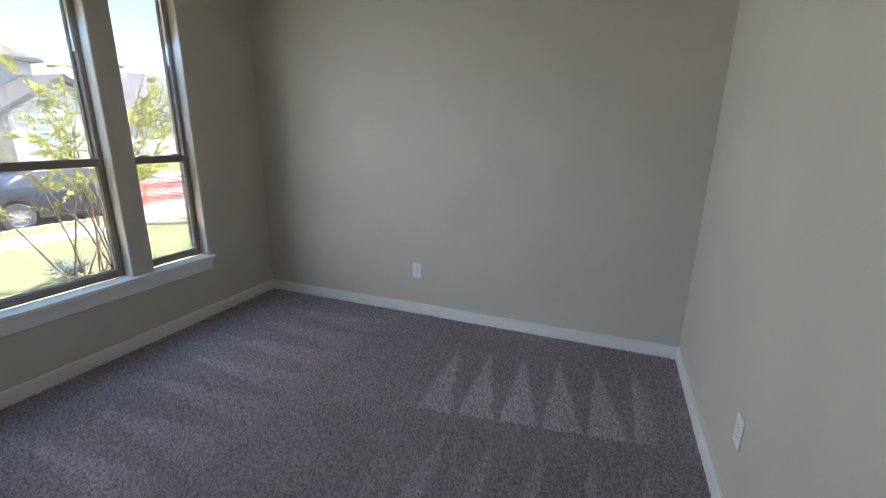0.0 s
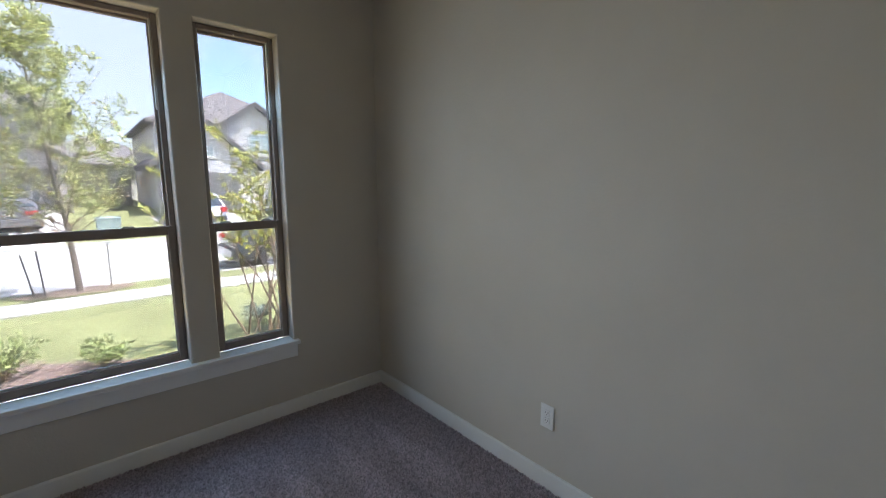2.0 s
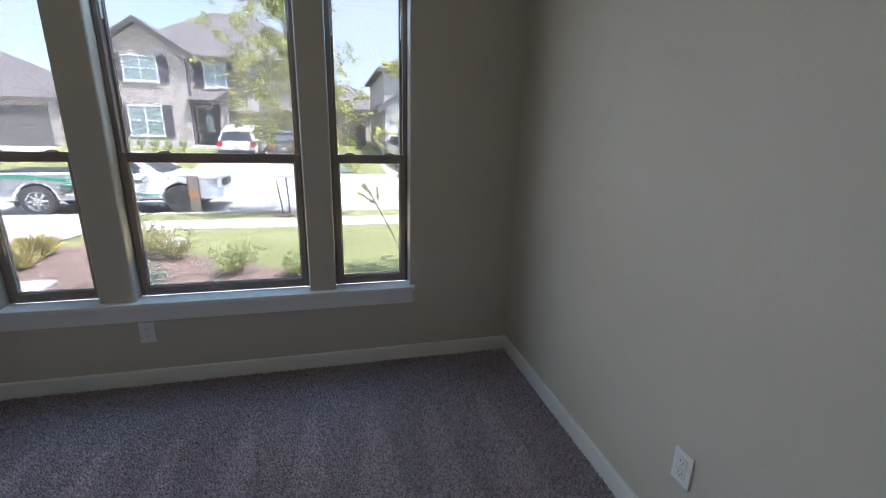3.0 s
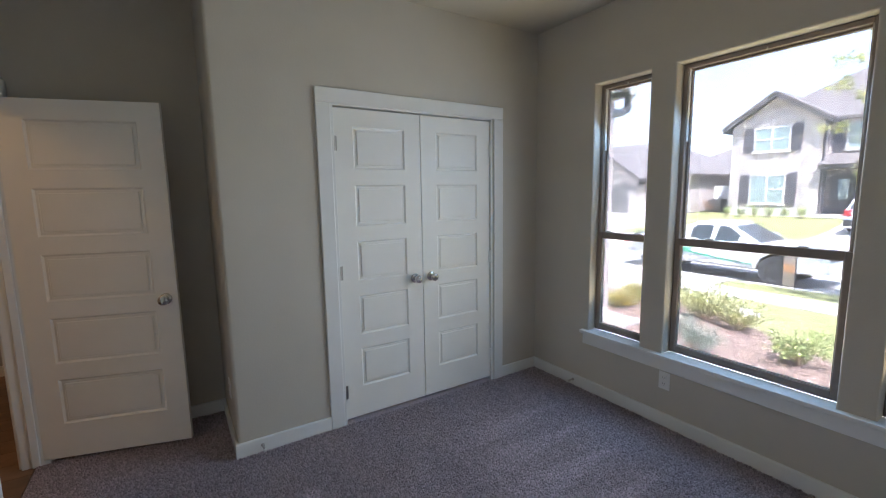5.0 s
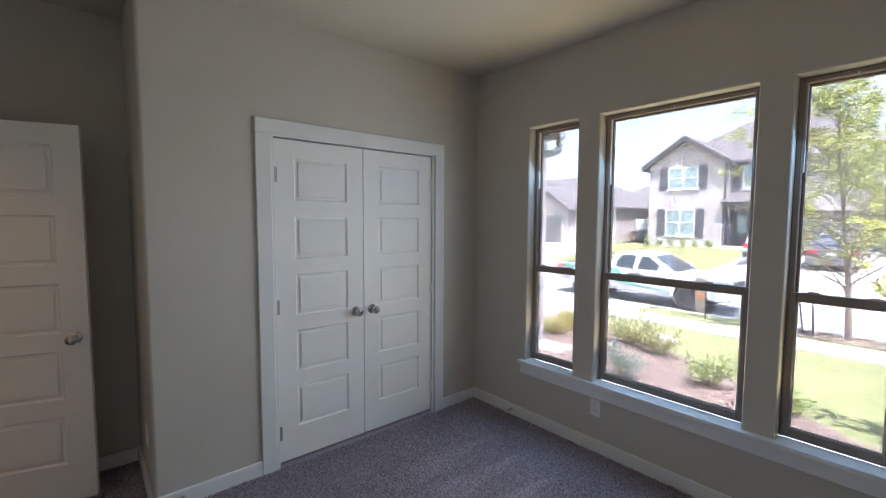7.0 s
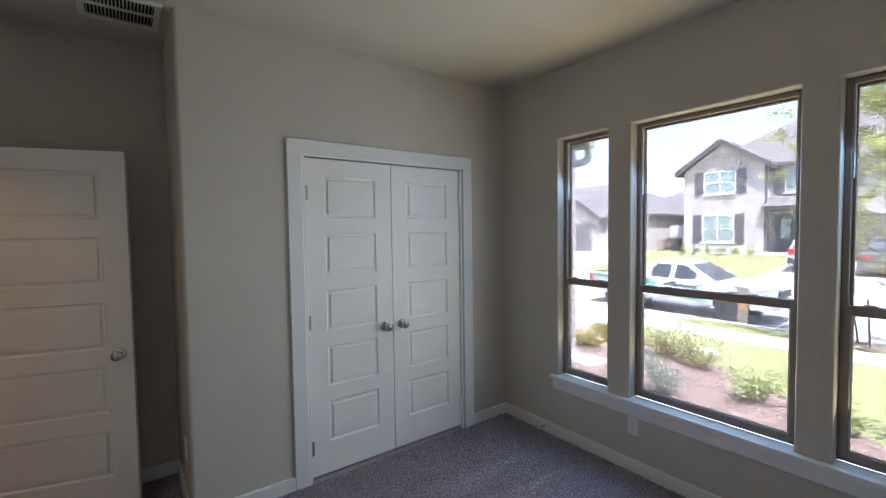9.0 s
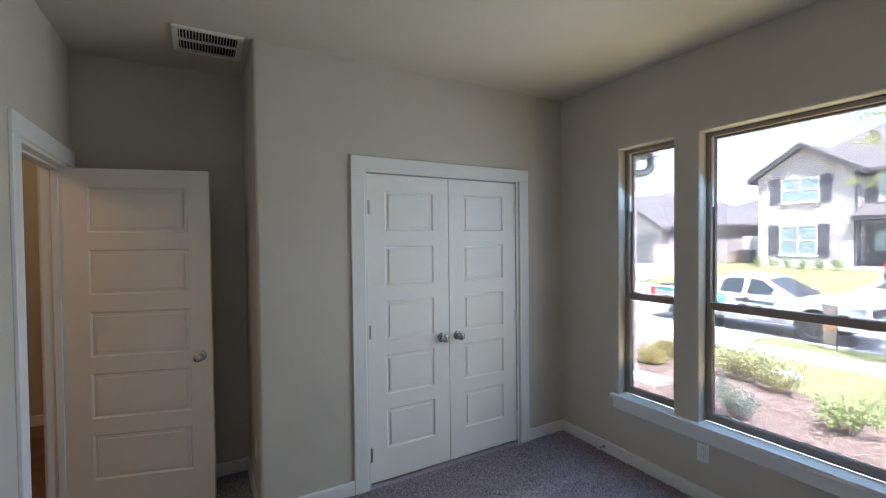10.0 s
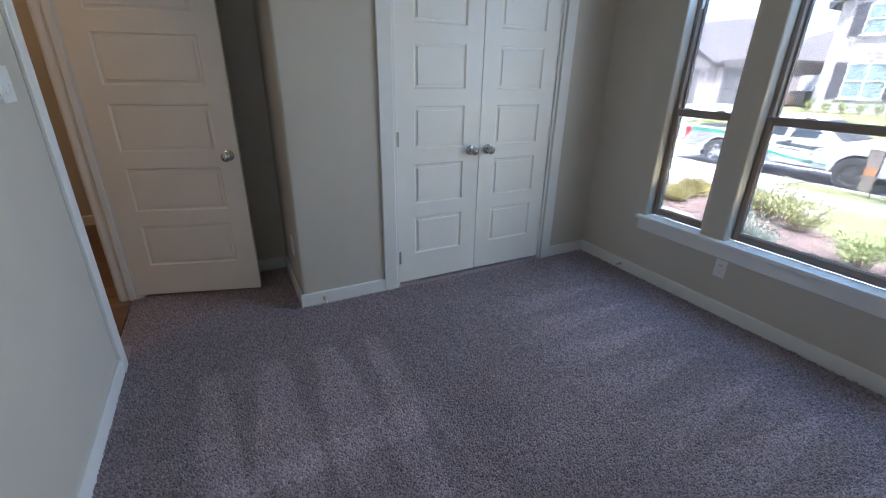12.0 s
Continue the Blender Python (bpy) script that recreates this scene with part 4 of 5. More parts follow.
def crape():
    d = thing("crape_shrub", pose(-4.85, 7.35, gz(-4.85)), "tall multi-stemmed shrub with bright yellow-green leaves", "shrub")
    r = random.Random(5)
    tw = []
    for k, (dx, dy, h) in enumerate(((0.05, -1.2, 2.1), (0.2, -0.75, 2.5), (-0.1, -0.45, 2.0), (0.0, 0.1, 2.4), (-0.25, 0.35, 2.0), (0.25, 0.6, 2.3), (-0.3, -0.25, 1.9), (0.1, 0.3, 1.7), (-0.1, 0.85, 2.2), (0.15, -0.1, 2.2), (-0.2, -0.9, 1.6), (0.05, 1.0, 1.8), (0.1, 0.75, 2.5), (-0.15, 1.1, 2.2), (0.2, 0.4, 2.5), (-0.05, 0.95, 1.5), (0.15, -0.62, 1.9), (0.0, -0.35, 1.5), (0.1, 0.95, 2.3), (-0.05, 0.7, 2.1), (0.05, 1.15, 1.9), (-0.1, 0.9, 2.0))):
        bm = B()
        p0 = Vector((r.uniform(-.15, .15), r.uniform(-.3, .3), 0))
        p1 = p0 + Vector((dx * 0.28, dy * 0.28, h * 0.36)) + Vector((r.uniform(-.05, .05), r.uniform(-.05, .05), 0))
        p2 = p0 + Vector((dx * 0.6, dy * 0.6, h * 0.7))
        p3 = p0 + Vector((dx, dy, h))
        limb(bm, [p0, p1, p2, p3], 0.013, 0.003, 6)
        for _ in range(8):
            u = r.uniform(0.58, 1)
            s = p1.lerp(p2, u / 0.7 - 0.3) if u < 0.75 else p2.lerp(p3, (u - 0.7) / 0.3)
            e = s + Vector((r.uniform(-1, 1), r.uniform(-1, 1), r.uniform(0.0, 0.9))) * 0.26
            limb(bm, [s, e], 0.004, 0.002, 4)
            tw.append((s, e))
        tw.append((p2, p3))
        part("stem", bm, STEM, d)

    def spot():
        s, e = rng.choice(tw)
        return s.lerp(e, rng.uniform(0.25, 1.05)), (e - s).normalized()
    leaf_part("leaves", 5600, spot, 0.052, LEAF_CRAPE, d)


crape()


def shrub(name, x, y, w, h, n, size, material, label, blades=False):
    d = thing(name, pose(x, y, gz(x) + 0.03), label, "shrub")
    bm = B()
    tips = []
    for k in range(16):
        a = k * 2.4
        t = Vector((math.cos(a) * w * 0.42 * rng.uniform(0.3, 1), math.sin(a) * w * 0.42 * rng.uniform(0.3, 1), h * rng.uniform(0.45, 1)))
        limb(bm, [Vector((t.x * 0.1, t.y * 0.1, 0)), Vector((t.x * 0.5, t.y * 0.5, t.z * 0.6)), t], 0.006, 0.002, 4)
        tips.append(t)
    part("stems", bm, STEM, d)

    def spot():
        t = rng.choice(tips)
        u = rng.uniform(0.35, 1.08)
        p = Vector((t.x * u, t.y * u, t.z * u)) + Vector((rng.gauss(0, w * .06), rng.gauss(0, w * .06), rng.gauss(0, h * .06)))
        p.z = max(0.01, p.z)
        return p, Vector((t.x, t.y, t.z * (2 if blades else 0.7))).normalized()

    def foot():
        a, q = rng.uniform(0, 6.283), rng.random()
        out = Vector((math.cos(a), math.sin(a), 0))
        return out * w * 0.16 * q, (out * (0.25 + 0.8 * q) + Vector((0, 0, 1))).normalized()
    if blades:
        leaf_part("blades", n, foot, size, material, d, "", 0.014, 0.3)
    else:
        leaf_part("leaves", n, spot, size, material, d)
    return d


shrub("green_shrub", -5.15, 4.98, 0.68, 0.42, 520, 0.055, LEAF_SHRUB, "small bushy green shrub in the mulch bed")
shrub("green_shrub", -4.95, 5.72, 0.5, 0.26, 420, 0.055, LEAF_SHRUB, "low green shrub at the edge of the mulch")
shrub("grey_shrub", -4.55, 4.22, 0.62, 0.45, 1300, 0.032, LEAF_GREY, "fine-leaved blue-grey shrub in the mulch bed")
shrub("flowering_shrub", -6.35, 3.45, 0.95, 0.50, 1500, 0.05, LEAF_PALE, "spreading pale yellow-green shrub by the lawn")
shrub("flowering_shrub", -6.1, 4.0, 0.7, 0.42, 900, 0.05, LEAF_PALE, "spreading pale yellow-green shrub by the lawn")
shrub("low_shrub", -5.7, 7.45, 0.62, 0.18, 420, 0.05, LEAF_GREY, "low spreading grey-green plant on the lawn")
shrub("grass_clump", -5.9, 2.3, 0.5, 0.10, 420, 0.27, LEAF_YEL, "yellow ornamental grass clump in the mulch", True)
shrub("grass_clump", -6.7, 2.1, 0.6, 0.10, 480, 0.33, LEAF_YEL, "yellow ornamental grass clump in the mulch", True)
bm = B()
bmesh.ops.create_icosphere(bm, subdivisions=3, radius=0.2)
for v in bm.verts:
    v.co *= 1 + 0.3 * noise.noise(v.co * 6)
    v.co.z *= 0.6
tagged(new("garden_rock", mesh_of("garden_rock", bm, STONE)), "pale limestone rock beside the shrubs", "rock").location = (-6.85, 3.75, gz(-6.85) + 0.1)
bm = B(); box(bm, -0.22, 0.22, -0.3, 0.3, 0, 0.05, 0.008)
tagged(new("stepping_stone", mesh_of("stepping_stone", bm, CONC)), "pale square stepping stone in the mulch", "paving stone").location = (-4.95, 2.85, gz(-4.95) + 0.03)

# ---- outside: street furniture ----


def stake(x, y, h, lean, label, material=None):
    d = thing("tree_stake", pose(x, y, gz(x)), label, "stake", "stakes round the young tree")
    bm = B(); cyl(bm, (0, 0, 0), (0, lean, h), 0.016, n=8)
    part("post", bm, material or BLACKP, d)
    bm = B(); cyl(bm, (0, lean * 0.95, h * 0.94), (0, lean, h + 0.012), 0.02, n=8)
    part("cap", bm, BLACKP, d)


stake(-11.2, 4.85, 0.86, -0.12, "thin dark metal stake leaning beside the tree")
stake(-11.2, 5.01, 0.94, -0.05, "thin dark metal stake beside the tree")
stake(-11.25, 6.08, 1.0, 0.0, "thin grey metal post beside the tree", NICKEL)
sign = thing("yard_sign", pose(-11.25, 2.84, gz(-11.25), 0, 0, 66), "upright brown yard sign with an orange block on two legs", "sign")
bm = B(); box(bm, -0.14, 0.14, -0.012, 0.012, 0.12, 0.98, 0.003)
part("panel", bm, SIGNP, sign)
bm = B(); box(bm, -0.13, 0.13, -0.016, -0.0125, 0.45, 0.62)
part("band", bm, SIGNO, sign, "orange printed block")
bm = B(); box(bm, -0.13, 0.13, 0.0125, 0.016, 0.45, 0.62)
part("band", bm, SIGNO, sign, "orange printed block")
for x in (-0.155, 0.155):
    bm = B(); cyl(bm, (x, 0, 0), (x, 0, 1.0), 0.012, n=8)
    part("leg", bm, BLACKP, sign)
cab = thing("utility_box", pose(-21.6, 6.6, gz(-21.6)), "pale green utility cabinet on the far lawn", "utility box")
bm = B(); box(bm, -0.35, 0.35, -0.4, 0.4, 0, 0.78, 0.03, 2)
part("body", bm, UTIL, cab)
bm = B(); box(bm, -0.37, 0.37, -0.42, 0.42, 0.78, 0.86, 0.02, 2)
part("lid", bm, UTIL, cab)

net = thing("safety_fence", pose(-9.0, 11.2, gz(-9.0)), "orange plastic mesh safety fence on posts", "fence")
for k in range(5):
    bm = B(); cyl(bm, (-1.2 + k * 0.6, 0, 0), (-1.2 + k * 0.6, 0, 1.15), 0.018, n=8)
    part("post", bm, WHITEP, net)
for k in range(4):
    bm = B()
    x0 = -1.2 + k * 0.6
    for i in range(13):
        z = 0.12 + i * 0.075
        cyl(bm, (x0, 0, z), (x0 + 0.6, 0, z), 0.009, n=4, caps=False)
    for i in range(8):
        cyl(bm, (x0 + i * 0.075, 0, 0.12), (x0 + i * 0.075, 0, 1.03), 0.008, n=4, caps=False)
    part("mesh_panel", bm, ORANGE, net)
bar = thing("barricade", pose(-10.3, 12.2, gz(-10.3)), "white plastic road barricade with faded red bands", "barricade")
bm = B(); prism(bm, [(-0.25, 0), (0.25, 0), (0.14, 0.3), (0.10, 1.0), (-0.10, 1.0), (-0.14, 0.3)], 1.9, Matrix.Translation((0, -0.95, 0)))
part("body", bm, WHITEP, bar)
for z in (0.42, 0.74):
    bm = B(); box(bm, 0.105, 0.165 if z < 0.6 else 0.15, -0.93, 0.93, z, z + 0.15, 0.01)
    part("band", bm, REDP, bar, "faded red band")
bm = B(); box(bm, -0.12, 0.12, -0.9, 0.9, 1.0, 1.06, 0.01)
part("rail", bm, WHITEP, bar)

# ---- outside: vehicles ----


def wheel(parent, x, y, z, r, w, rim, spokes):
    """Wheel on the near side when w is positive; axle along y of the car."""
    bm = B()
    m = Matrix.Translation((x, y, z)) @ pose(0, 0, 0, -90 if w > 0 else 90)
    a = abs(w)
    lathe(bm, [(r * 0.62, 0), (r * 0.93, 0), (r, 0.03), (r, a - 0.04), (r * 0.94, a - 0.01), (r * 0.66, a), (r * 0.62, a - 0.05)], 28, m)
    t = part("wheel", bm, TYRE, parent, smooth=True)
    bm = B()
    lathe(bm, [(r * 0.63, a - 0.07), (r * 0.63, a - 0.012), (r * 0.58, a - 0.02), (r * 0.55, a - 0.07)], 24, m)
    for k in range(spokes):
        an = 2 * math.pi * k / spokes
        c, s = math.cos(an), math.sin(an)
        bw = r * 0.09
        pts = [m @ Vector((c * rr - s * o, s * rr + c * o, a - hh)) for rr, o, hh in ((0.03, bw, 0.02), (0.03, -bw, 0.02), (r * 0.58, -bw * 0.7, 0.03), (r * 0.58, bw * 0.7, 0.03))]
        bm.faces.new([bm.verts.new(p) for p in pts])
    lathe(bm, [(r * 0.15, a - 0.05), (r * 0.14, a - 0.008), (r * 0.04, a - 0.004)], 12, m)
    part("rim", bm, rim, t)
    bm = B(); lathe(bm, [(r * 0.56, a - 0.10), (r * 0.56, a - 0.085), (r * 0.1, a - 0.085)], 20, m)
    part("disc", bm, RIM_D, t)


def arch_outline(top, x0, x1, zb, wheels, ra):
    """Closed side outline: sill line with wheel arches, then the points of top from front to rear."""
    pts = [(x0, zb)]
    for cx, cz in wheels:
        h = math.sqrt(max(0.0, ra * ra - (zb - cz) ** 2))
        a0 = math.atan2(zb - cz, -h)
        a1 = math.atan2(zb - cz, h)
        if a0 < 0:
            a0 += 2 * math.pi
        for k in range(11):
            an = a0 + (a1 - a0) * k / 10
            pts.append((cx + ra * math.cos(an), cz + ra * math.sin(an)))
    pts.append((x1, zb))
    return pts + top


def slab_body(outline, w, shrink=0.0, ztop=9, bevel=0.04):
    """Outline in length and height pushed across the width, drawn in towards the top by shrink."""
    bm = B()
    prism(bm, outline, w, Matrix.Translation((0, -w / 2, 0)))
    zs = [z for _, z in outline]
    lo, hi = min(zs), max(zs)
    if shrink:
        for v in bm.verts:
            v.co.y *= 1 - shrink * (v.co.z - lo) / (hi - lo)
    if bevel:
        bm.faces.ensure_lookup_table()
        caps = sorted(bm.faces, key=lambda f: -len(f.verts))[:2]
        es = list({e for f in caps for e in f.edges})
        bmesh.ops.bevel(bm, geom=es, offset=bevel, segments=2, affect='EDGES', profile=0.6)
    bmesh.ops.triangulate(bm, faces=[f for f in bm.faces if len(f.verts) > 4])
    return bm


def glass_strip(pts, shrink_of, side):
    """A window pane on one side, following the taper of the cabin."""
    bm = B()
    for s in (side,):
        vs_ = [bm.verts.new((x, s * (shrink_of(z) + 0.006), z)) for x, z in pts]
        vi_ = [bm.verts.new((x, s * (shrink_of(z) - 0.01), z)) for x, z in pts]
        n = len(pts)
        bm.faces.new(vs_)
        for k in range(n):
            bm.faces.new((vs_[k], vs_[(k + 1) % n], vi_[(k + 1) % n], vi_[k]))
    bmesh.ops.recalc_face_normals(bm, faces=bm.faces)
    return bm


def quad_slab(p, t):
    """A thin plate from four corners, t thick along its normal."""
    bm = B()
    p = [Vector(q) for q in p]
    n = (p[1] - p[0]).cross(p[2] - p[1]).normalized() * t
    a = [bm.verts.new(q - n * 0.3) for q in p]
    b = [bm.verts.new(q + n) for q in p]
    bm.faces.new(a[::-1]); bm.faces.new(b)
    for k in range(4):
        bm.faces.new((a[k], a[(k + 1) % 4], b[(k + 1) % 4], b[k]))
    return bm


def vehicle(name, m, label, paint, spec):
    """A car along x, its nose at +x, ground at z 0."""
    d = thing(name, m, label, spec["category"])
    W, L0, L1, zb = spec["width"], spec["rear"], spec["front"], spec["sill"]
    wz = spec["wheel_r"]
    ws = [(c, wz) for c in spec["axles"]]
    part("body", slab_body(arch_outline(spec["top"], L0, L1, zb, ws, wz * 1.16), W, spec.get("tuck", 0.05)), paint, d, smooth=True)
    cabin = spec["cabin"]
    zlo, zhi = min(z for _, z in cabin), max(z for _, z in cabin)
    Wc = W * 0.955
    sh = spec["taper"]
    part("cabin", slab_body(cabin, Wc, sh, bevel=0.05), paint, d, smooth=True)
    half = lambda z: Wc / 2 * (1 - sh * (z - zlo) / (zhi - zlo))
    for pts in spec["side_glass"]:
        part("side_window", glass_strip(pts, half, 1), CARGLASS, d)
        part("side_window", glass_strip(pts, half, -1), CARGLASS, d)
    for (xa, za), (xb, zb2), nm in spec["cross_glass"]:
        ha, hb = half(za) - 0.10, half(zb2) - 0.10
        order = [(xa, -ha, za), (xa, ha, za), (xb, hb, zb2), (xb, -hb, zb2)]
        bm = quad_slab(order if xa > xb else order[::-1], 0.012)
        part(nm, bm, CARGLASS, d)
    for cx in spec["axles"]:
        wheel(d, cx, W / 2 - 0.235, wz, wz, 0.235, spec.get("rear_rim", spec["rim"]) if cx < 0 else spec["rim"], spec["spokes"])
        wheel(d, cx, -(W / 2 - 0.235), wz, wz, -0.235, spec.get("rear_rim", spec["rim"]) if cx < 0 else spec["rim"], spec["spokes"])
    bm = B(); box(bm, L0 + 0.25, L1 - 0.25, -W / 2 + 0.26, W / 2 - 0.26, zb - 0.06, zb + 0.22)
    part("underbody", bm, BLACKP, d)
    for nm, x, zc, hw, hh, mt in spec["boxes"]:
        bm = B(); box(bm, x[0], x[1], -hw, hw, zc - hh, zc + hh, 0.025, 2)
        part(nm, bm, mt, d)
    for nm, x, y, zc, sy, hh, mt in spec["pairs"]:
        for s in (1, -1):
            bm = B(); box(bm, x[0], x[1], s * y - sy, s * y + sy, zc - hh, zc + hh, 0.012, 2)
            part(nm, bm, mt, d)
    return d, half


PICKUP = dict(category="pickup truck", width=1.85, rear=-2.62, front=2.62, sill=0.40, wheel_r=0.385, axles=(-1.55, 1.66), tuck=0.07, taper=0.24, rim=RIM_D, rear_rim=RIM_S, spokes=8,
    top=[(2.60, 0.68), (2.50, 0.90), (2.05, 0.98), (1.15, 1.04), (0.9, 1.05), (-0.62, 1.07), (-0.66, 1.08), (-2.55, 1.07), (-2.62, 0.72)],
    cabin=[(1.34, 1.01), (0.52, 1.50), (0.28, 1.56), (-0.46, 1.56), (-0.66, 1.46), (-0.74, 1.01)],
    side_glass=[[(1.02, 1.08), (0.50, 1.44), (0.22, 1.48), (0.16, 1.07)], [(0.04, 1.07), (0.06, 1.48), (-0.36, 1.48), (-0.50, 1.36), (-0.52, 1.09)]],
    cross_glass=[((1.26, 1.06), (0.56, 1.48), "windscreen"), ((-0.66, 1.45), (-0.73, 1.10), "rear_window")],
    boxes=[("front_bumper", (2.52, 2.72), 0.58, 0.88, 0.12, PAINT_W), ("grille", (2.56, 2.64), 0.78, 0.42, 0.10, BLACKP), ("rear_bumper", (-2.78, -2.58), 0.60, 0.86, 0.09, NICKEL), ("bed_well", (-2.50, -0.82), 1.085, 0.66, 0.012, BLACKP)],
    pairs=[("headlamp", (2.34, 2.57), 0.74, 0.82, 0.13, 0.10, LENS), ("tail_lamp", (-2.66, -2.52), 0.82, 0.86, 0.07, 0.17, REDLAMP), ("mirror", (0.86, 1.04), 1.0, 1.12, 0.09, 0.09, PAINT_W), ("door_handle", (0.10, 0.26), 0.90, 0.97, 0.03, 0.016, BLACKP), ("mud_flap", (-2.06, -2.02), 0.78, 0.42, 0.11, 0.16, BLACKP)])
truck, _half = vehicle("pickup_truck", pose(-13.33, 0.50, -0.994, 0, 0, 90), "white pickup truck with green and grey side wrap at the kerb", PAINT_W, PICKUP)
# side wrap, plain shapes for the lettering
for s in (-1,):
    side = lambda z: s * (0.925 * (1 - 0.07 * (z - 0.40) / 0.68) + 0.004)

    def decal(name, pts, material, label="", lift=0.0):
        bm = B()
        a = [bm.verts.new((x, side(z) + s * lift, z)) for x, z in pts]
        b = [bm.verts.new((x, side(z) + s * (lift - 0.006), z)) for x, z in pts]
        bm.faces.new(a); bm.faces.new(b[::-1])
        n = len(pts)
        for k in range(n):
            bm.faces.new((a[k], a[(k + 1) % n], b[(k + 1) % n], b[k]))
        bmesh.ops.recalc_face_normals(bm, faces=bm.faces)
        part(name, bm, material, truck, label)
    decal("grey_wrap", [(-1.05, 0.42), (1.18, 0.42), (1.15, 0.50), (0.4, 0.55), (-0.4, 0.64), (-1.02, 0.74)], PAINT_GREYW, "grey lower side wrap")
    decal("green_stripe", [(-1.02, 0.74), (-0.4, 0.64), (0.4, 0.55), (1.16, 0.50), (1.16, 0.53), (0.4, 0.59), (-0.4, 0.70), (-1.0, 0.82)], PAINT_GREEN, "green curved stripe")
    disc = [(-0.62 + 0.27 * math.cos(a * math.pi / 9), 0.88 + 0.16 * math.sin(a * math.pi / 9)) for a in range(18)]
    decal("emblem", disc, PAINT_GREEN, "round green emblem")
    for k in range(4):
        decal("emblem_line", [(-0.86, 0.80 + k * 0.05), (-0.40, 0.79 + k * 0.05), (-0.40, 0.805 + k * 0.05), (-0.86, 0.815 + k * 0.05)], PAINT_W, lift=0.003)
    decal("letter_bar", [(-0.10, 0.85), (0.80, 0.81), (0.80, 0.90), (-0.10, 0.94)], LETTER, "dark lettering as a plain bar")
    decal("letter_bar", [(0.0, 0.77), (0.55, 0.75), (0.55, 0.78), (0.0, 0.80)], LETTER)
    decal("letter_bar", [(-0.92, 0.53), (-0.30, 0.49), (-0.30, 0.535), (-0.92, 0.575)], PAINT_W, "pale lettering as a plain bar", 0.003)
    decal("letter_bar", [(0.02, 0.46), (0.75, 0.445), (0.75, 0.485), (0.02, 0.50)], PAINT_W, "pale lettering as a plain bar", 0.003)
    decal("bed_wrap", [(-2.52, 0.50), (-2.03, 0.50), (-1.98, 0.66), (-1.80, 0.82), (-1.55, 0.87), (-1.30, 0.82), (-1.12, 0.66), (-1.07, 0.50), (-0.70, 0.62), (-0.68, 1.05), (-2.52, 1.05)], PAINT_GREYW, "grey bed side wrap")
    decal("bed_stripe", [(-2.50, 0.97), (-1.60, 0.95), (-0.68, 0.84), (-0.68, 0.92), (-1.60, 1.01), (-2.50, 1.04)], PAINT_GREEN, "green bed stripe", 0.003)

SEDAN = dict(category="car", width=1.82, rear=-2.35, front=2.40, sill=0.26, wheel_r=0.335, axles=(-1.38, 1.45), tuck=0.08, taper=0.30, rim=RIM_S, spokes=10,
    top=[(2.40, 0.5), (2.32, 0.74), (1.9, 0.86), (0.95, 0.96), (-0.9, 0.99), (-1.9, 0.99), (-2.28, 0.93), (-2.36, 0.55)],
    cabin=[(1.15, 0.93), (0.35, 1.36), (-0.1, 1.43), (-0.8, 1.40), (-1.35, 1.20), (-1.85, 0.95)],
    side_glass=[[(0.95, 0.99), (0.30, 1.31), (-0.2, 1.36), (-0.22, 0.99)], [(-0.3, 0.99), (-0.28, 1.36), (-0.8, 1.33), (-1.25, 1.14), (-1.5, 1.01)]],
    cross_glass=[((1.08, 0.98), (0.42, 1.34), "windscreen"), ((-0.85, 1.385), (-1.75, 1.0), "rear_window")],
    boxes=[("front_bumper", (2.30, 2.44), 0.42, 0.84, 0.12, PAINT_B), ("rear_bumper", (-2.46, -2.28), 0.46, 0.84, 0.14, PAINT_B), ("number_plate", (-2.40, -2.35), 0.78, 0.16, 0.06, WHITEP)],
    pairs=[("headlamp", (2.18, 2.36), 0.68, 0.70, 0.16, 0.06, LENS), ("tail_lamp", (-2.36, -2.18), 0.66, 0.84, 0.2, 0.06, REDLAMP), ("mirror", (0.72, 0.86), 0.95, 1.02, 0.08, 0.06, PAINT_B), ("door_handle", (0.0, 0.18), 0.88, 0.84, 0.03, 0.014, NICKEL)])
vehicle("black_sedan", pose(-13.1, 11.25, -0.994, 0, 0, 90), "glossy black sedan parked along the kerb", PAINT_B, SEDAN)
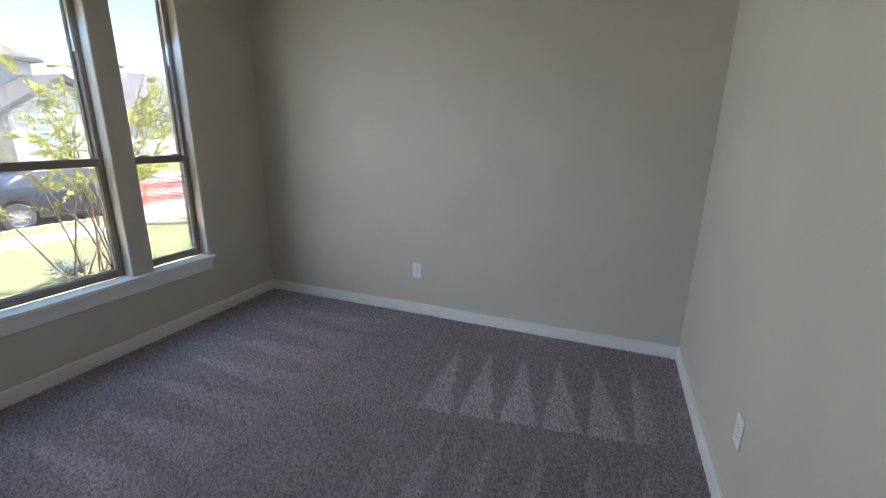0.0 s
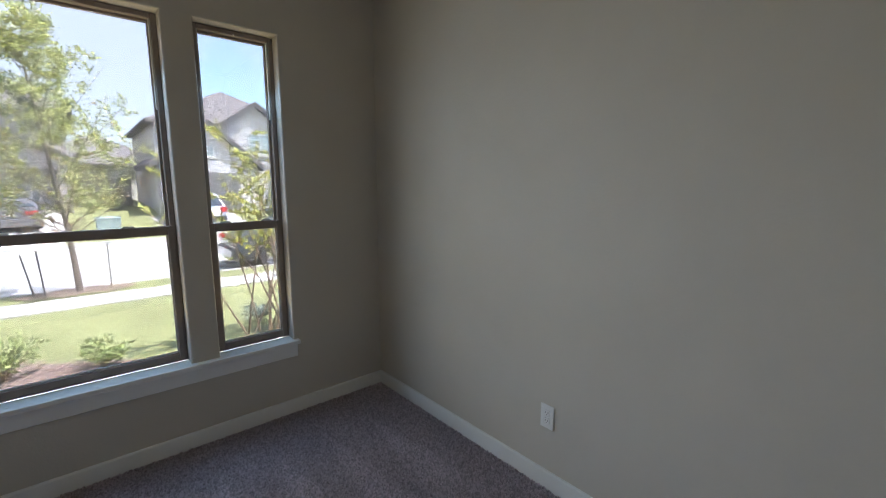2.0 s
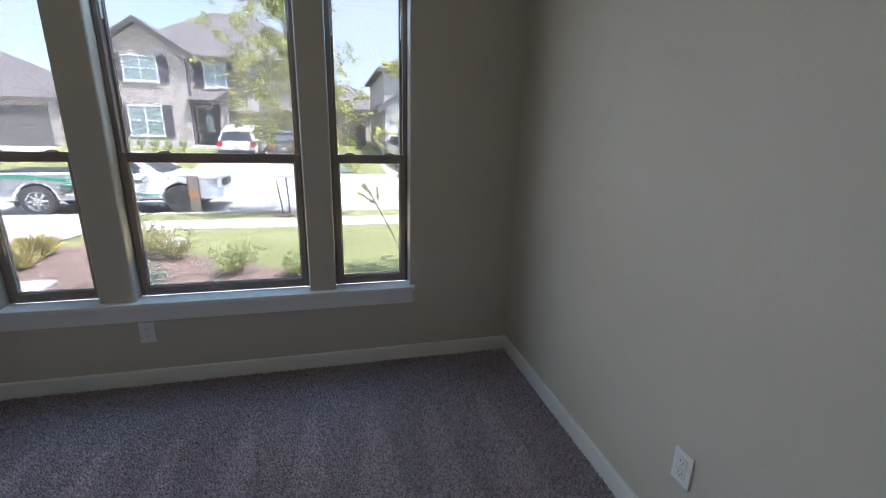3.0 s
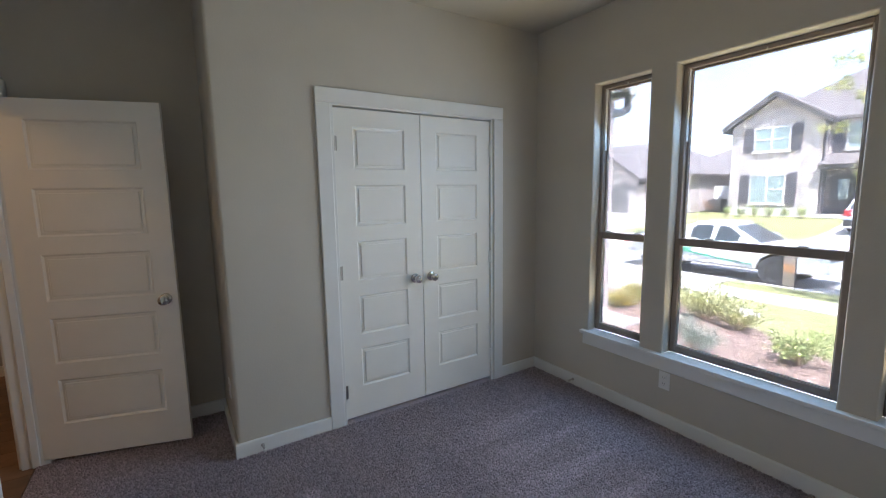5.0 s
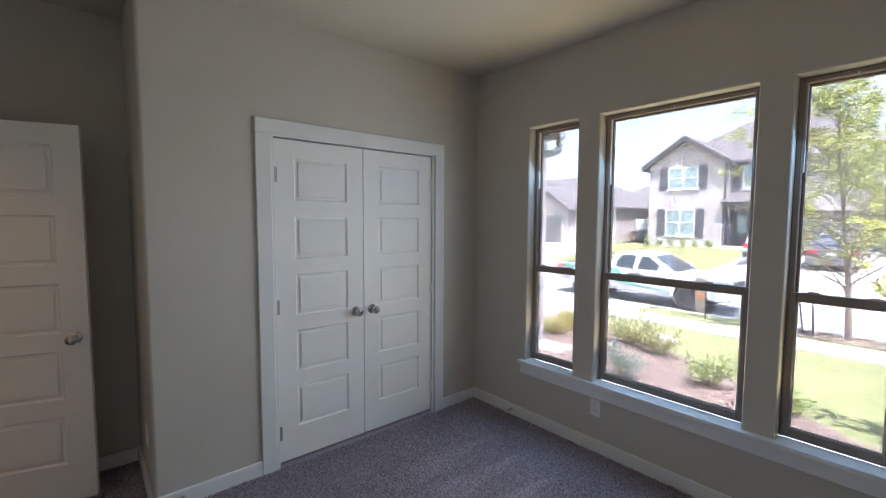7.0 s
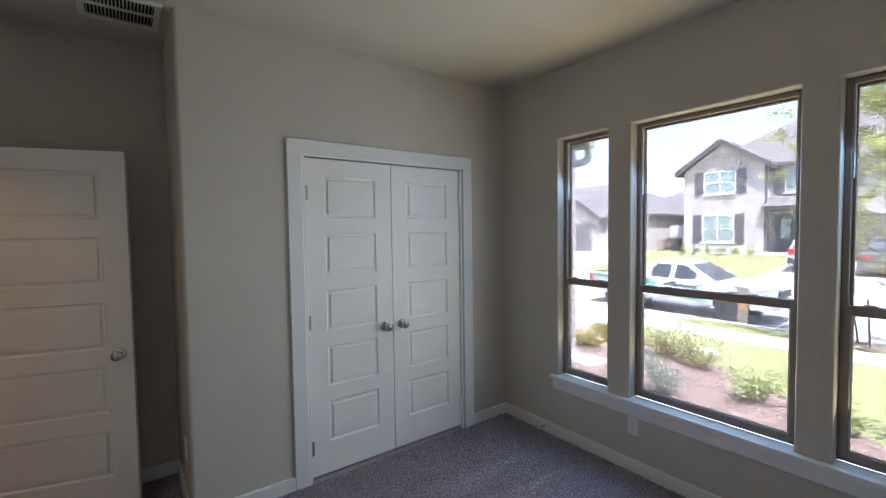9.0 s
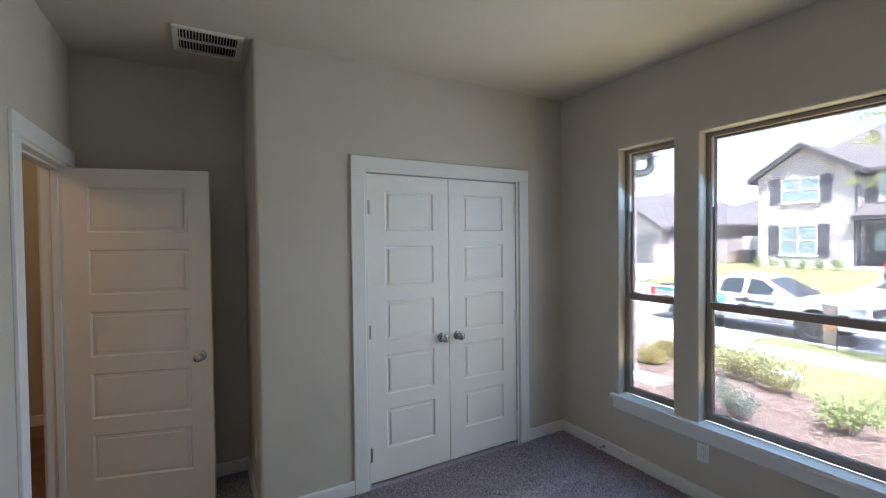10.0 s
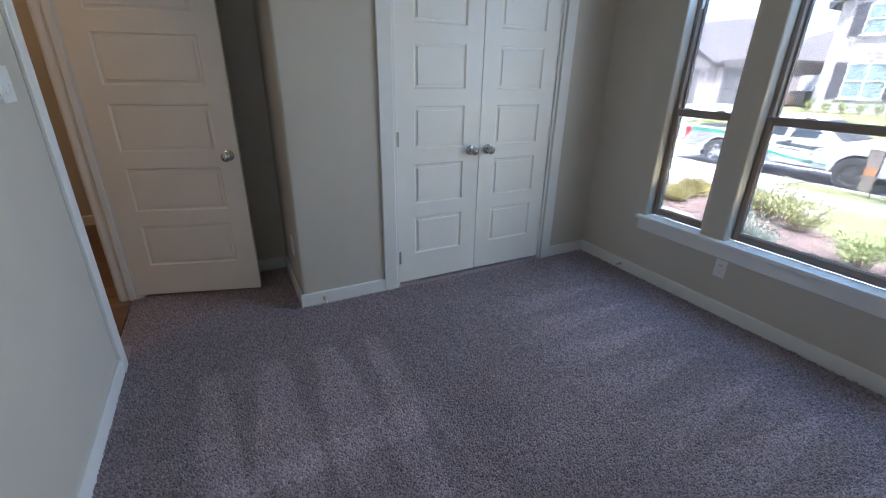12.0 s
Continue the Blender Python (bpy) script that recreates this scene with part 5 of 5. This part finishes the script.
SUV = dict(category="car", width=1.92, rear=-2.35, front=2.35, sill=0.34, wheel_r=0.37, axles=(-1.40, 1.42), tuck=0.07, taper=0.26, rim=RIM_S, spokes=6,
    top=[(2.35, 0.6), (2.26, 0.95), (1.3, 1.05), (0.9, 1.08), (-2.2, 1.10), (-2.34, 0.95), (-2.37, 0.6)],
    cabin=[(1.2, 1.04), (0.5, 1.55), (0.1, 1.66), (-1.6, 1.66), (-2.0, 1.55), (-2.28, 1.06)],
    side_glass=[[(0.98, 1.12), (0.45, 1.50), (-0.15, 1.58), (-0.17, 1.12)], [(-0.27, 1.12), (-0.25, 1.58), (-1.0, 1.58), (-1.02, 1.12)], [(-1.12, 1.14), (-1.1, 1.57), (-1.6, 1.55), (-1.9, 1.2)]],
    cross_glass=[((1.12, 1.09), (0.55, 1.53), "windscreen"), ((-2.02, 1.54), (-2.24, 1.16), "rear_window")],
    boxes=[("front_bumper", (2.26, 2.42), 0.52, 0.9, 0.14, PAINT_W), ("rear_bumper", (-2.46, -2.28), 0.58, 0.9, 0.13, BLACKP), ("number_plate", (-2.41, -2.35), 0.90, 0.16, 0.06, WHITEP), ("spoiler", (-2.1, -1.9), 1.64, 0.62, 0.02, PAINT_W)],
    pairs=[("headlamp", (2.1, 2.3), 0.72, 0.85, 0.16, 0.07, LENS), ("tail_lamp", (-2.40, -2.2), 0.78, 1.0, 0.13, 0.12, REDLAMP), ("mirror", (0.8, 0.95), 1.0, 1.16, 0.08, 0.07, PAINT_W), ("roof_rail", (-1.6, 0.0), 0.66, 1.70, 0.015, 0.015, NICKEL)])
vehicle("white_suv", pose(-26.5, 1.3, gz(-26.4) + 0.03, 0, -7.3, 180), "white sport utility car in the driveway across the street", PAINT_W, SUV)
SEDAN_G = dict(SEDAN, boxes=[(a, b, c, e, f, PAINT_G if g is PAINT_B else g) for a, b, c, e, f, g in SEDAN["boxes"]], pairs=[(a, b, c, e, f, g, PAINT_G if h is PAINT_B else h) for a, b, c, e, f, g, h in SEDAN["pairs"]])
vehicle("grey_sedan", pose(-26.5, 3.6, gz(-26.4) + 0.03, 0, -7.3, 180), "dark grey sedan in the driveway across the street", PAINT_G, SEDAN_G)
vehicle("white_suv", pose(-24.2, 10.05, gz(-24.1) + 0.03, 0, -5, 184), "white sport utility car before the neighbouring garage", PAINT_W, SUV)

# ---- outside: houses ----


def gable_walls(x0, x1, y0, y1, z0, eave, ridge, along="x"):
    """Walls of a block with gables at both ends of the ridge, which runs along x or y."""
    bm = B()
    if along == "x":
        pts = [(y0, z0), (y1, z0), (y1, eave), ((y0 + y1) / 2, ridge), (y0, eave)]
        a = [bm.verts.new((x0, u, v)) for u, v in pts]
        b = [bm.verts.new((x1, u, v)) for u, v in pts]
    else:
        pts = [(x0, z0), (x1, z0), (x1, eave), ((x0 + x1) / 2, ridge), (x0, eave)]
        a = [bm.verts.new((u, y0, v)) for u, v in pts]
        b = [bm.verts.new((u, y1, v)) for u, v in pts]
    for k in range(5):
        bm.faces.new((a[k], a[(k + 1) % 5], b[(k + 1) % 5], b[k]))
    bm.faces.new(a[::-1]); bm.faces.new(b)
    bmesh.ops.recalc_face_normals(bm, faces=bm.faces)
    return bm


def gable_roof(parent, x0, x1, y0, y1, eave, ridge, along="x", over=0.4, t=0.14):
    """Two roof slopes with overhang, and dark boards under their edges."""
    def slope(sgn, th, lift, o, e):
        bm = B()
        if along == "x":
            c, hw, u0, u1 = (y0 + y1) / 2, (y1 - y0) / 2, x0 - e, x1 + e
        else:
            c, hw, u0, u1 = (x0 + x1) / 2, (x1 - x0) / 2, y0 - e, y1 + e
        k = (ridge - eave) / hw
        prof = [(0, ridge + lift), (hw + o, eave - k * o + lift), (hw + o, eave - k * o + lift + th), (0, ridge + lift + th)]
        a = []
        for u in (u0, u1):
            row = []
            for w_, z in prof:
                w2 = c + sgn * w_
                row.append(bm.verts.new((u, w2, z) if along == "x" else (w2, u, z)))
            a.append(row)
        for i in range(4):
            bm.faces.new((a[0][i], a[0][(i + 1) % 4], a[1][(i + 1) % 4], a[1][i]))
        bm.faces.new(a[0]); bm.faces.new(a[1])
        bmesh.ops.recalc_face_normals(bm, faces=bm.faces)
        return bm
    for s in (1, -1):
        r = part("roof", slope(s, t, 0.17, over, over), ROOF, parent, "grey shingle roof slope")
        part("fascia", slope(s, 0.165, 0.002, over - 0.02, over - 0.02), FASCIA, r, "dark rake and fascia board")


def hip_roof(parent, x0, x1, y0, y1, eave, ridge, over=0.4):
    bm = B()
    x0, x1, y0, y1 = x0 - over, x1 + over, y0 - over, y1 + over
    h = min(x1 - x0, y1 - y0) / 2
    if y1 - y0 >= x1 - x0:
        r = [((x0 + x1) / 2, y0 + h), ((x0 + x1) / 2, y1 - h)]
    else:
        r = [(x0 + h, (y0 + y1) / 2), (x1 - h, (y0 + y1) / 2)]
    lo = [bm.verts.new((x, y, eave)) for x, y in ((x0, y0), (x1, y0), (x1, y1), (x0, y1))]
    up = [bm.verts.new((x, y, eave + 0.16)) for x, y in ((x0, y0), (x1, y0), (x1, y1), (x0, y1))]
    p, q = [bm.verts.new((x, y, ridge)) for x, y in r]
    bm.faces.new(lo[::-1])
    for k in range(4):
        bm.faces.new((lo[k], lo[(k + 1) % 4], up[(k + 1) % 4], up[k]))
    if y1 - y0 >= x1 - x0:
        fs = [(up[0], up[1], p), (up[1], up[2], q, p), (up[2], up[3], q), (up[3], up[0], p, q)]
    else:
        fs = [(up[0], up[1], q, p), (up[1], up[2], q), (up[2], up[3], p, q), (up[3], up[0], p)]
    for f in fs:
        bm.faces.new(f)
    bmesh.ops.recalc_face_normals(bm, faces=bm.faces)
    return part("roof", bm, ROOF, parent, "grey shingle hip roof")


def house_window(parent, x, y0, y1, z0, z1, shutters=True, cols=2):
    """Window on a wall that faces +x at x."""
    bm = B()
    f = 0.055
    for a in ((y0, y0 + f, z0, z1), (y1 - f, y1, z0, z1), (y0 + f, y1 - f, z0, z0 + f), (y0 + f, y1 - f, z1 - f, z1)):
        box(bm, x - 0.02, x + 0.05, *a)
    for k in range(1, cols):
        c = y0 + (y1 - y0) * k / cols
        box(bm, x - 0.02, x + 0.05, c - f * 0.6, c + f * 0.6, z0 + f, z1 - f)
    box(bm, x - 0.02, x + 0.045, y0 + f, y1 - f, (z0 + z1) / 2 - 0.03, (z0 + z1) / 2 + 0.03)
    w = part("window", bm, WHITEP, parent, "white window frame")
    for k in range(cols):
        for j in range(2):
            bm = B()
            a, b = y0 + (y1 - y0) * k / cols, y0 + (y1 - y0) * (k + 1) / cols
            c, e = (z0, (z0 + z1) / 2) if j == 0 else ((z0 + z1) / 2, z1)
            box(bm, x - 0.01, x + 0.02, a + 0.02, b - 0.02, c + 0.02, e - 0.02)
            part("pane", bm, FARGLASS, w)
    bm = B(); box(bm, x, x + 0.09, y0 - 0.08, y1 + 0.08, z0 - 0.1, z0)
    part("sill", bm, STONE, w)
    if shutters:
        for a in (y0 - 0.52, y1 + 0.06):
            bm = B(); box(bm, x + 0.002, x + 0.05, a, a + 0.46, z0 - 0.05, z1 + 0.05, 0.01)
            sh = part("shutter", bm, SHUTTER, parent, "charcoal board shutter")
            for zz in (z0 + 0.25, z1 - 0.25):
                bm = B(); box(bm, x + 0.051, x + 0.075, a + 0.02, a + 0.44, zz - 0.06, zz + 0.06)
                part("batten", bm, SHUTTER, sh)


def garage_door(parent, x, y0, y1, z0, z1):
    for k in range(4):
        bm = B()
        a, b = z0 + (z1 - z0) * k / 4, z0 + (z1 - z0) * (k + 1) / 4
        box(bm, x, x + 0.05, y0, y1, a + 0.006, b - 0.006, 0.008)
        g = part("garage_panel", bm, GARAGE, parent)


# two-storey house across the street
A = thing("house", pose(0, 0, 0), "two-storey pale brick house with dark shutters and grey roof", "house", "houses across the street")
FX = -28.5
part("wall", gable_walls(-36, FX, -6.15, -1.85, -0.4, 5.05, 6.50), BRICK_A, A, "white-washed brick gable wing")
gable_roof(A, -36, FX, -6.15, -1.85, 5.05, 6.50, "x", 0.42)
house_window(A, FX, -4.98, -3.26, 3.55, 4.88)
house_window(A, FX, -5.06, -3.34, 0.60, 2.25)
bm = B(); box(bm, FX, FX + 0.06, -6.15, -1.85, -0.4, 0.36)
part("stone_base", bm, STONE, A, "pale stone base course")
bm = B(); box(bm, -38, FX - 0.9, -1.85, 5.6, -0.4, 4.95)
part("wall", bm, BRICK_A, A, "white-washed brick main block")
hip_roof(A, -38.5, FX - 0.9, -6.0, 5.6, 4.95, 8.4)
house_window(A, FX - 0.9, -1.15, 0.05, 3.45, 4.75)
# porch, front door
bm = B(); box(bm, FX - 1.0, FX + 0.3, -1.85, -0.30, 2.44, 2.60, 0.02)
part("porch_roof", bm, FASCIA, A, "dark porch eave")
bm = B()
for pts in ([(FX + 0.35, -1.9, 2.60), (FX + 0.35, 0.0, 2.60), (FX - 0.9, 0.0, 3.20), (FX - 0.9, -1.9, 3.20)],):
    g = quad_slab(pts, 0.06)
part("porch_shingles", g, ROOF, A)
bm = B(); box(bm, FX - 0.88, FX - 0.80, -1.62, -0.62, 0.10, 2.12, 0.01)
fd = part("front_door", bm, DARKDOOR, A, "charcoal front door with a leaded glass light")
bm = B(); box(bm, FX - 0.80, FX - 0.785, -1.30, -0.85, 0.85, 1.95, 0.01)
part("door_glass", bm, FARGLASS, fd)
for k in range(3):
    bm = B(); cyl(bm, (FX - 0.785, -1.25 + 0.18 * k, 0.88), (FX - 0.785, -0.98 + 0.06 * k, 1.92), 0.012, n=5)
    part("leading", bm, WHITEP, fd)
bm = B(); box(bm, FX - 0.80, FX - 0.75, -1.56, -1.50, 0.75, 1.15, 0.01)
part("door_pull", bm, NICKEL, fd)
bm = B(); box(bm, FX - 0.9, FX + 0.4, -1.85, -0.3, -0.1, 0.08)
part("porch_step", bm, CONC, A)
bm = B(); cyl(bm, (FX - 0.02, -1.76, 0.1), (FX - 0.02, -1.76, 4.9), 0.045, n=8)
part("downspout", bm, FASCIA, A)
# garage wing with the door up
part("wall", gable_walls(-35, FX, -0.30, 5.6, 2.12, 2.52, 4.35), BRICK_A, A, "brick gable over the garage")
gable_roof(A, -35, FX, -0.30, 5.6, 2.52, 4.35, "x", 0.35)
for a in ((-0.30, 0.12), (5.15, 5.6)):
    bm = B(); box(bm, FX - 0.4, FX, a[0], a[1], -0.4, 2.12)
    part("wall", bm, BRICK_A, A, "brick garage pier")
# inner walls near black: the garage's shade is put into their colour
bm = B(); box(bm, FX - 5.0, FX - 4.9, -0.30, 5.6, -0.4, 2.4)
part("garage_back", bm, DARKIN, A, "garage back wall, coloured dark for the shade inside")
for a in (-0.30, 5.5):
    bm = B(); box(bm, FX - 4.9, FX - 0.4, a, a + 0.1, -0.4, 2.12)
    part("garage_side", bm, DARKIN, A)
bm = B(); box(bm, FX - 0.02, FX + 0.1, -0.05, 0.05, 1.55, 1.85, 0.02)
part("wall_lamp", bm, SHUTTER, A)
for k in range(6):
    d_ = shrub("foundation_shrub", -27.9, -5.9 + 0.72 * k, 0.55, 0.55, 220, 0.09, LEAF_SHRUB, "small clipped shrub along the house front")
    tagged(d_, group="foundation shrubs")
# boxes standing in the open garage
for k, (y, h, mt) in enumerate(((0.9, 1.5, WHITEP), (2.3, 1.0, GARAGE), (3.3, 1.6, UTIL), (4.4, 1.2, WHITEP))):
    bm = B(); box(bm, -0.3, 0.3, -0.4, 0.4, 0, h, 0.02)
    st = tagged(new("storage_box", mesh_of("storage_box", bm, mt)), "storage box at the back of the open garage", "box", "garage storage")
    st.location = (FX - 4.3, y, gz(FX - 4.3))
bm = B(); box(bm, FX - 4.9, FX, -0.2, 5.5, -0.1, 0.06)
structure("garage_floor", bm, CONC, "concrete garage floor")

# one-storey house to its south
S = thing("house", pose(0, 0, 0), "low pale brick house with two garage doors and grey roof", "house", "houses across the street")
SX = -28.5
bm = B(); box(bm, -38.0, SX, -24.0, -8.44, -0.4, 2.42)
part("wall", bm, BRICK_A, S, "pale brick wall")
hip_roof(S, -38.0, SX, -24.0, -8.44, 2.34, 5.3, 0.3)
part("wall", gable_walls(-32, SX + 0.9, -16.65, -11.75, -0.4, 2.3, 4.0), BRICK_A, S, "pale brick garage gable")
gable_roof(S, -32, SX + 0.9, -16.65, -11.75, 2.3, 4.0, "x", 0.35)
garage_door(S, SX + 0.9, -15.9, -12.35, -0.3, 1.92)
garage_door(S, SX, -11.3, -8.85, -0.3, 2.05)
bm = B(); box(bm, SX + 0.9, SX + 1.0, -12.15, -12.0, 1.5, 1.8, 0.02)
part("wall_lamp", bm, SHUTTER, S)

# neighbour to the north, two storeys
N = thing("house", pose(0, 0.9, 0.12), "two-storey pale brick house with twin gables and a garage", "house", "houses across the street")
NX = -27.0
bm = B(); box(bm, -38, NX - 0.6, 8.3, 17.5, -0.4, 4.5)
part("wall", bm, BRICK_B, N, "pale brick main block")
hip_roof(N, -38, NX - 0.6, 8.3, 17.5, 4.5, 7.4)
part("wall", gable_walls(-33, NX + 0.5, 8.15, 13.2, -0.4, 2.3, 4.45), BRICK_B, N, "pale brick garage gable")
gable_roof(N, -33, NX + 0.5, 8.15, 13.2, 2.3, 4.45, "x", 0.35)
part("wall", gable_walls(-33, NX, 11.4, 15.4, -0.4, 4.35, 5.75), BRICK_B, N, "pale brick upper gable")
gable_roof(N, -33, NX, 11.4, 15.4, 4.35, 5.75, "x", 0.35)
garage_door(N, NX + 0.5, 9.1, 12.2, -0.2, 1.9)
house_window(N, NX, 12.95, 14.3, 3.0, 4.2, False)
house_window(N, NX + 0.5, 10.45, 10.95, 2.75, 3.35, False, 1)
bm = B(); cyl(bm, (NX + 0.52, 8.22, -0.1), (NX + 0.52, 8.22, 2.3), 0.05, n=8)
part("downspout", bm, FASCIA, N)
bm = B(); box(bm, NX + 0.5, NX + 0.6, 8.55, 8.7, 1.5, 1.8, 0.02)
part("wall_lamp", bm, SHUTTER, N)

# low house further north
C = thing("house", pose(0, 0, 0), "single-storey pale house with a wide gable and grey roof", "house", "houses across the street")
part("wall", gable_walls(-33, -24.5, 15.6, 20.2, -0.6, 2.1, 3.6), STONE, C, "pale gable wall")
gable_roof(C, -33, -24.5, 15.6, 20.2, 2.1, 3.6, "x", 0.4)
house_window(C, -24.5, 16.2, 17.9, 0.5, 1.9, False)
bm = B(); box(bm, -34, -25.5, 20.2, 31.0, -0.6, 2.2)
part("wall", bm, STONE, C, "pale brick wall")
hip_roof(C, -34, -25.5, 19.0, 31.0, 2.2, 5.0)

# roofs and fences behind
for k, (x0, x1, y0, y1, e, r) in enumerate(((-52, -40, -18, -8.5, 2.6, 5.2), (-52, -41, 2.5, 12.0, 2.7, 5.4), (-60, -48, -34, -22, 2.6, 5.6))):
    Hb = thing("house", pose(0, 0, 0), "low house behind with a grey hip roof", "house", "houses across the street")
    bm = B(); box(bm, x0, x1, y0, y1, 0.0, e)
    part("wall", bm, STONE, Hb, "pale wall")
    hip_roof(Hb, x0, x1, y0, y1, e, r)


def fence(x, y0, y1, z, h, label, material):
    d = thing("fence", pose(x, y0, z), label, "fence")
    bm = B(); box(bm, -0.01, 0.01, 0.003, 0.137, 0, h)
    me = mesh_of("board", bm, material)
    for k in range(int((y1 - y0) / 0.14)):
        part_of("board", me, d, pose(0, k * 0.14, 0))
    for zz in (0.3, h - 0.3):
        bm = B(); box(bm, -0.05, -0.012, 0, y1 - y0, zz - 0.04, zz + 0.04)
        part("rail", bm, material, d)


fence(-32.0, 5.7, 8.5, 0.05, 1.75, "dark weathered board fence between houses", FENCE)
fence(-31.5, -8.42, -6.2, 0.0, 1.7, "white board fence between houses", WHITEP)
ac = thing("air_conditioner", pose(-30.2, -7.55, gz(-30.2)), "grey outdoor air-conditioning unit beside the house", "air conditioner")
bm = B(); box(bm, -0.4, 0.4, -0.4, 0.4, 0, 0.8, 0.03, 2)
part("case", bm, GARAGE, ac)
bm = B(); lathe(bm, [(0.34, 0.8), (0.34, 0.82), (0.05, 0.83)], 20)
part("grille", bm, BLACKP, ac)
shrub("rose_bush", -29.2, -7.65, 0.9, 0.7, 420, 0.09, LEAF_ROSE, "loose rose bush beside the house")
shrub("green_shrub", -28.0, 6.3, 1.2, 0.8, 500, 0.1, LEAF_SHRUB, "rounded dark green shrub by the fence")
shrub("green_shrub", -28.6, 7.2, 1.0, 0.9, 500, 0.1, LEAF_SHRUB, "rounded dark green shrub by the fence")

def far_tree():
    d = thing("small_tree", pose(-40.0, -13.6, 0.15), "thin tan-leaved tree behind the white fence", "tree")
    r = random.Random(21)
    bm = B()
    limb(bm, [Vector((0, 0, 0)), Vector((0.05, 0.1, 1.5)), Vector((0, 0, 3.0))], 0.07, 0.02, 6)
    tips = []
    for k in range(16):
        b = Vector((0.03, 0.05, 1.0 + 1.9 * k / 15))
        a = k * 2.4
        e = b + Vector((math.cos(a), math.sin(a), 0.9)) * r.uniform(0.6, 1.1)
        limb(bm, [b, e], 0.02, 0.005, 4)
        tips.append((b, e))
    part("trunk", bm, BARK, d)

    def spot():
        b, e = rng.choice(tips)
        return b.lerp(e, rng.uniform(0.4, 1.1)) + Vector((rng.gauss(0, .12), rng.gauss(0, .12), rng.gauss(0, .12))), (e - b).normalized()
    leaf_part("crown", 1500, spot, 0.1, LEAF_YEL, d)


far_tree()

# ---- our own house, seen past the windows ----
wing = thing("porch_column", pose(-4.9, 2.40, gz(-4.9)), "pale brick porch column at the corner of the house", "column")
for k in range(41):
    bm = B()
    o = 0.006 * (k % 2)
    box(bm, -0.22 - o, 0.22 + o, -0.22 - o, 0.22 + o, k * 0.083, k * 0.083 + 0.073, 0.004)
    part("brick_course", bm, BRICK_A, wing)
bm = B(); box(bm, -0.21, 0.21, -0.21, 0.21, 0, 3.41)
part("mortar", bm, CONC, wing)
eav = thing("house_eave", pose(0, 0, 0), "white soffit and gutter of the house front", "eave", kind="structure")
bm = B(); box(bm, -5.35, -4.2, 0.6, 2.74, 3.02, 3.10); box(bm, -5.42, -5.35, 0.6, 2.74, 3.0, 3.24); box(bm, -5.42, -4.2, 2.74, 2.80, 3.0, 3.24)
part("soffit", bm, WHITEP, eav, "white porch soffit")
part("roof", quad_slab([(-5.45, 0.6, 3.26), (-5.45, 2.84, 3.26), (-2.4, 2.84, 4.5), (-2.4, 0.6, 4.5)], 0.08), ROOF, eav, "grey shingle porch roof")
bm = B(); box(bm, -3.22, XW - 0.245, 2.9, 4.08, 2.42, 2.48)
part("low_soffit", bm, WHITEP, eav, "white soffit at the house corner")
bm = B(); box(bm, -3.34, -3.225, 2.9, 4.15, 2.38, 2.50, 0.012, 2)
part("gutter", bm, COVER, eav, "pale grey eave gutter")
bm = B()
pp = [Vector((-3.285, 4.10, 2.39)), Vector((-3.285, 4.105, 2.31)), Vector((-3.26, 4.105, 2.262)), Vector((-3.20, 4.10, 2.232)), Vector((-3.08, 4.095, 2.21)), Vector((-2.62, 4.07, 2.14)), Vector((-2.50, 4.055, 2.10)), Vector((-2.46, 4.05, 2.03)), Vector((-2.46, 4.05, -0.33))]
limb(bm, pp, 0.036, 0.036, 10)
part("downspout", bm, COVER, eav, "pale grey curved downspout", True)
bm = B(); box(bm, -3.0, XW - 0.24, YB - 3.0, YN + 3.0, 2.62, 2.68)
structure("eave", bm, WHITEP, "white soffit over the windows")
bm = B(); part("roof", quad_slab([(-3.1, YB - 3.0, 2.69), (-3.1, YN + 3.0, 2.69), (1.0, YN + 3.0, 4.9), (1.0, YB - 3.0, 4.9)][::-1], 0.08), ROOF, eav, "grey shingle roof"); bm.free()

# outer brick edges of the window openings
west = bpy.data.objects["wall_west"]
bm = B(); box(bm, -0.022, 0.0, 0.0, 0.02, 0.0, 0.066, 0.003)
JAMB_BRICK = mesh_of("brick", bm, BRICK_A)
for a, b in OPEN:
    for k in range(23):
        z = SILL - 0.02 + k * 0.077
        part_of("brick", JAMB_BRICK, west, pose(XW - 0.147 - 0.004 * (k % 2), a - 0.017 - 0.002 * (k % 3), z))
        part_of("brick", JAMB_BRICK, west, pose(XW - 0.147 - 0.004 * (k % 2), b - 0.003 + 0.002 * (k % 3), z))
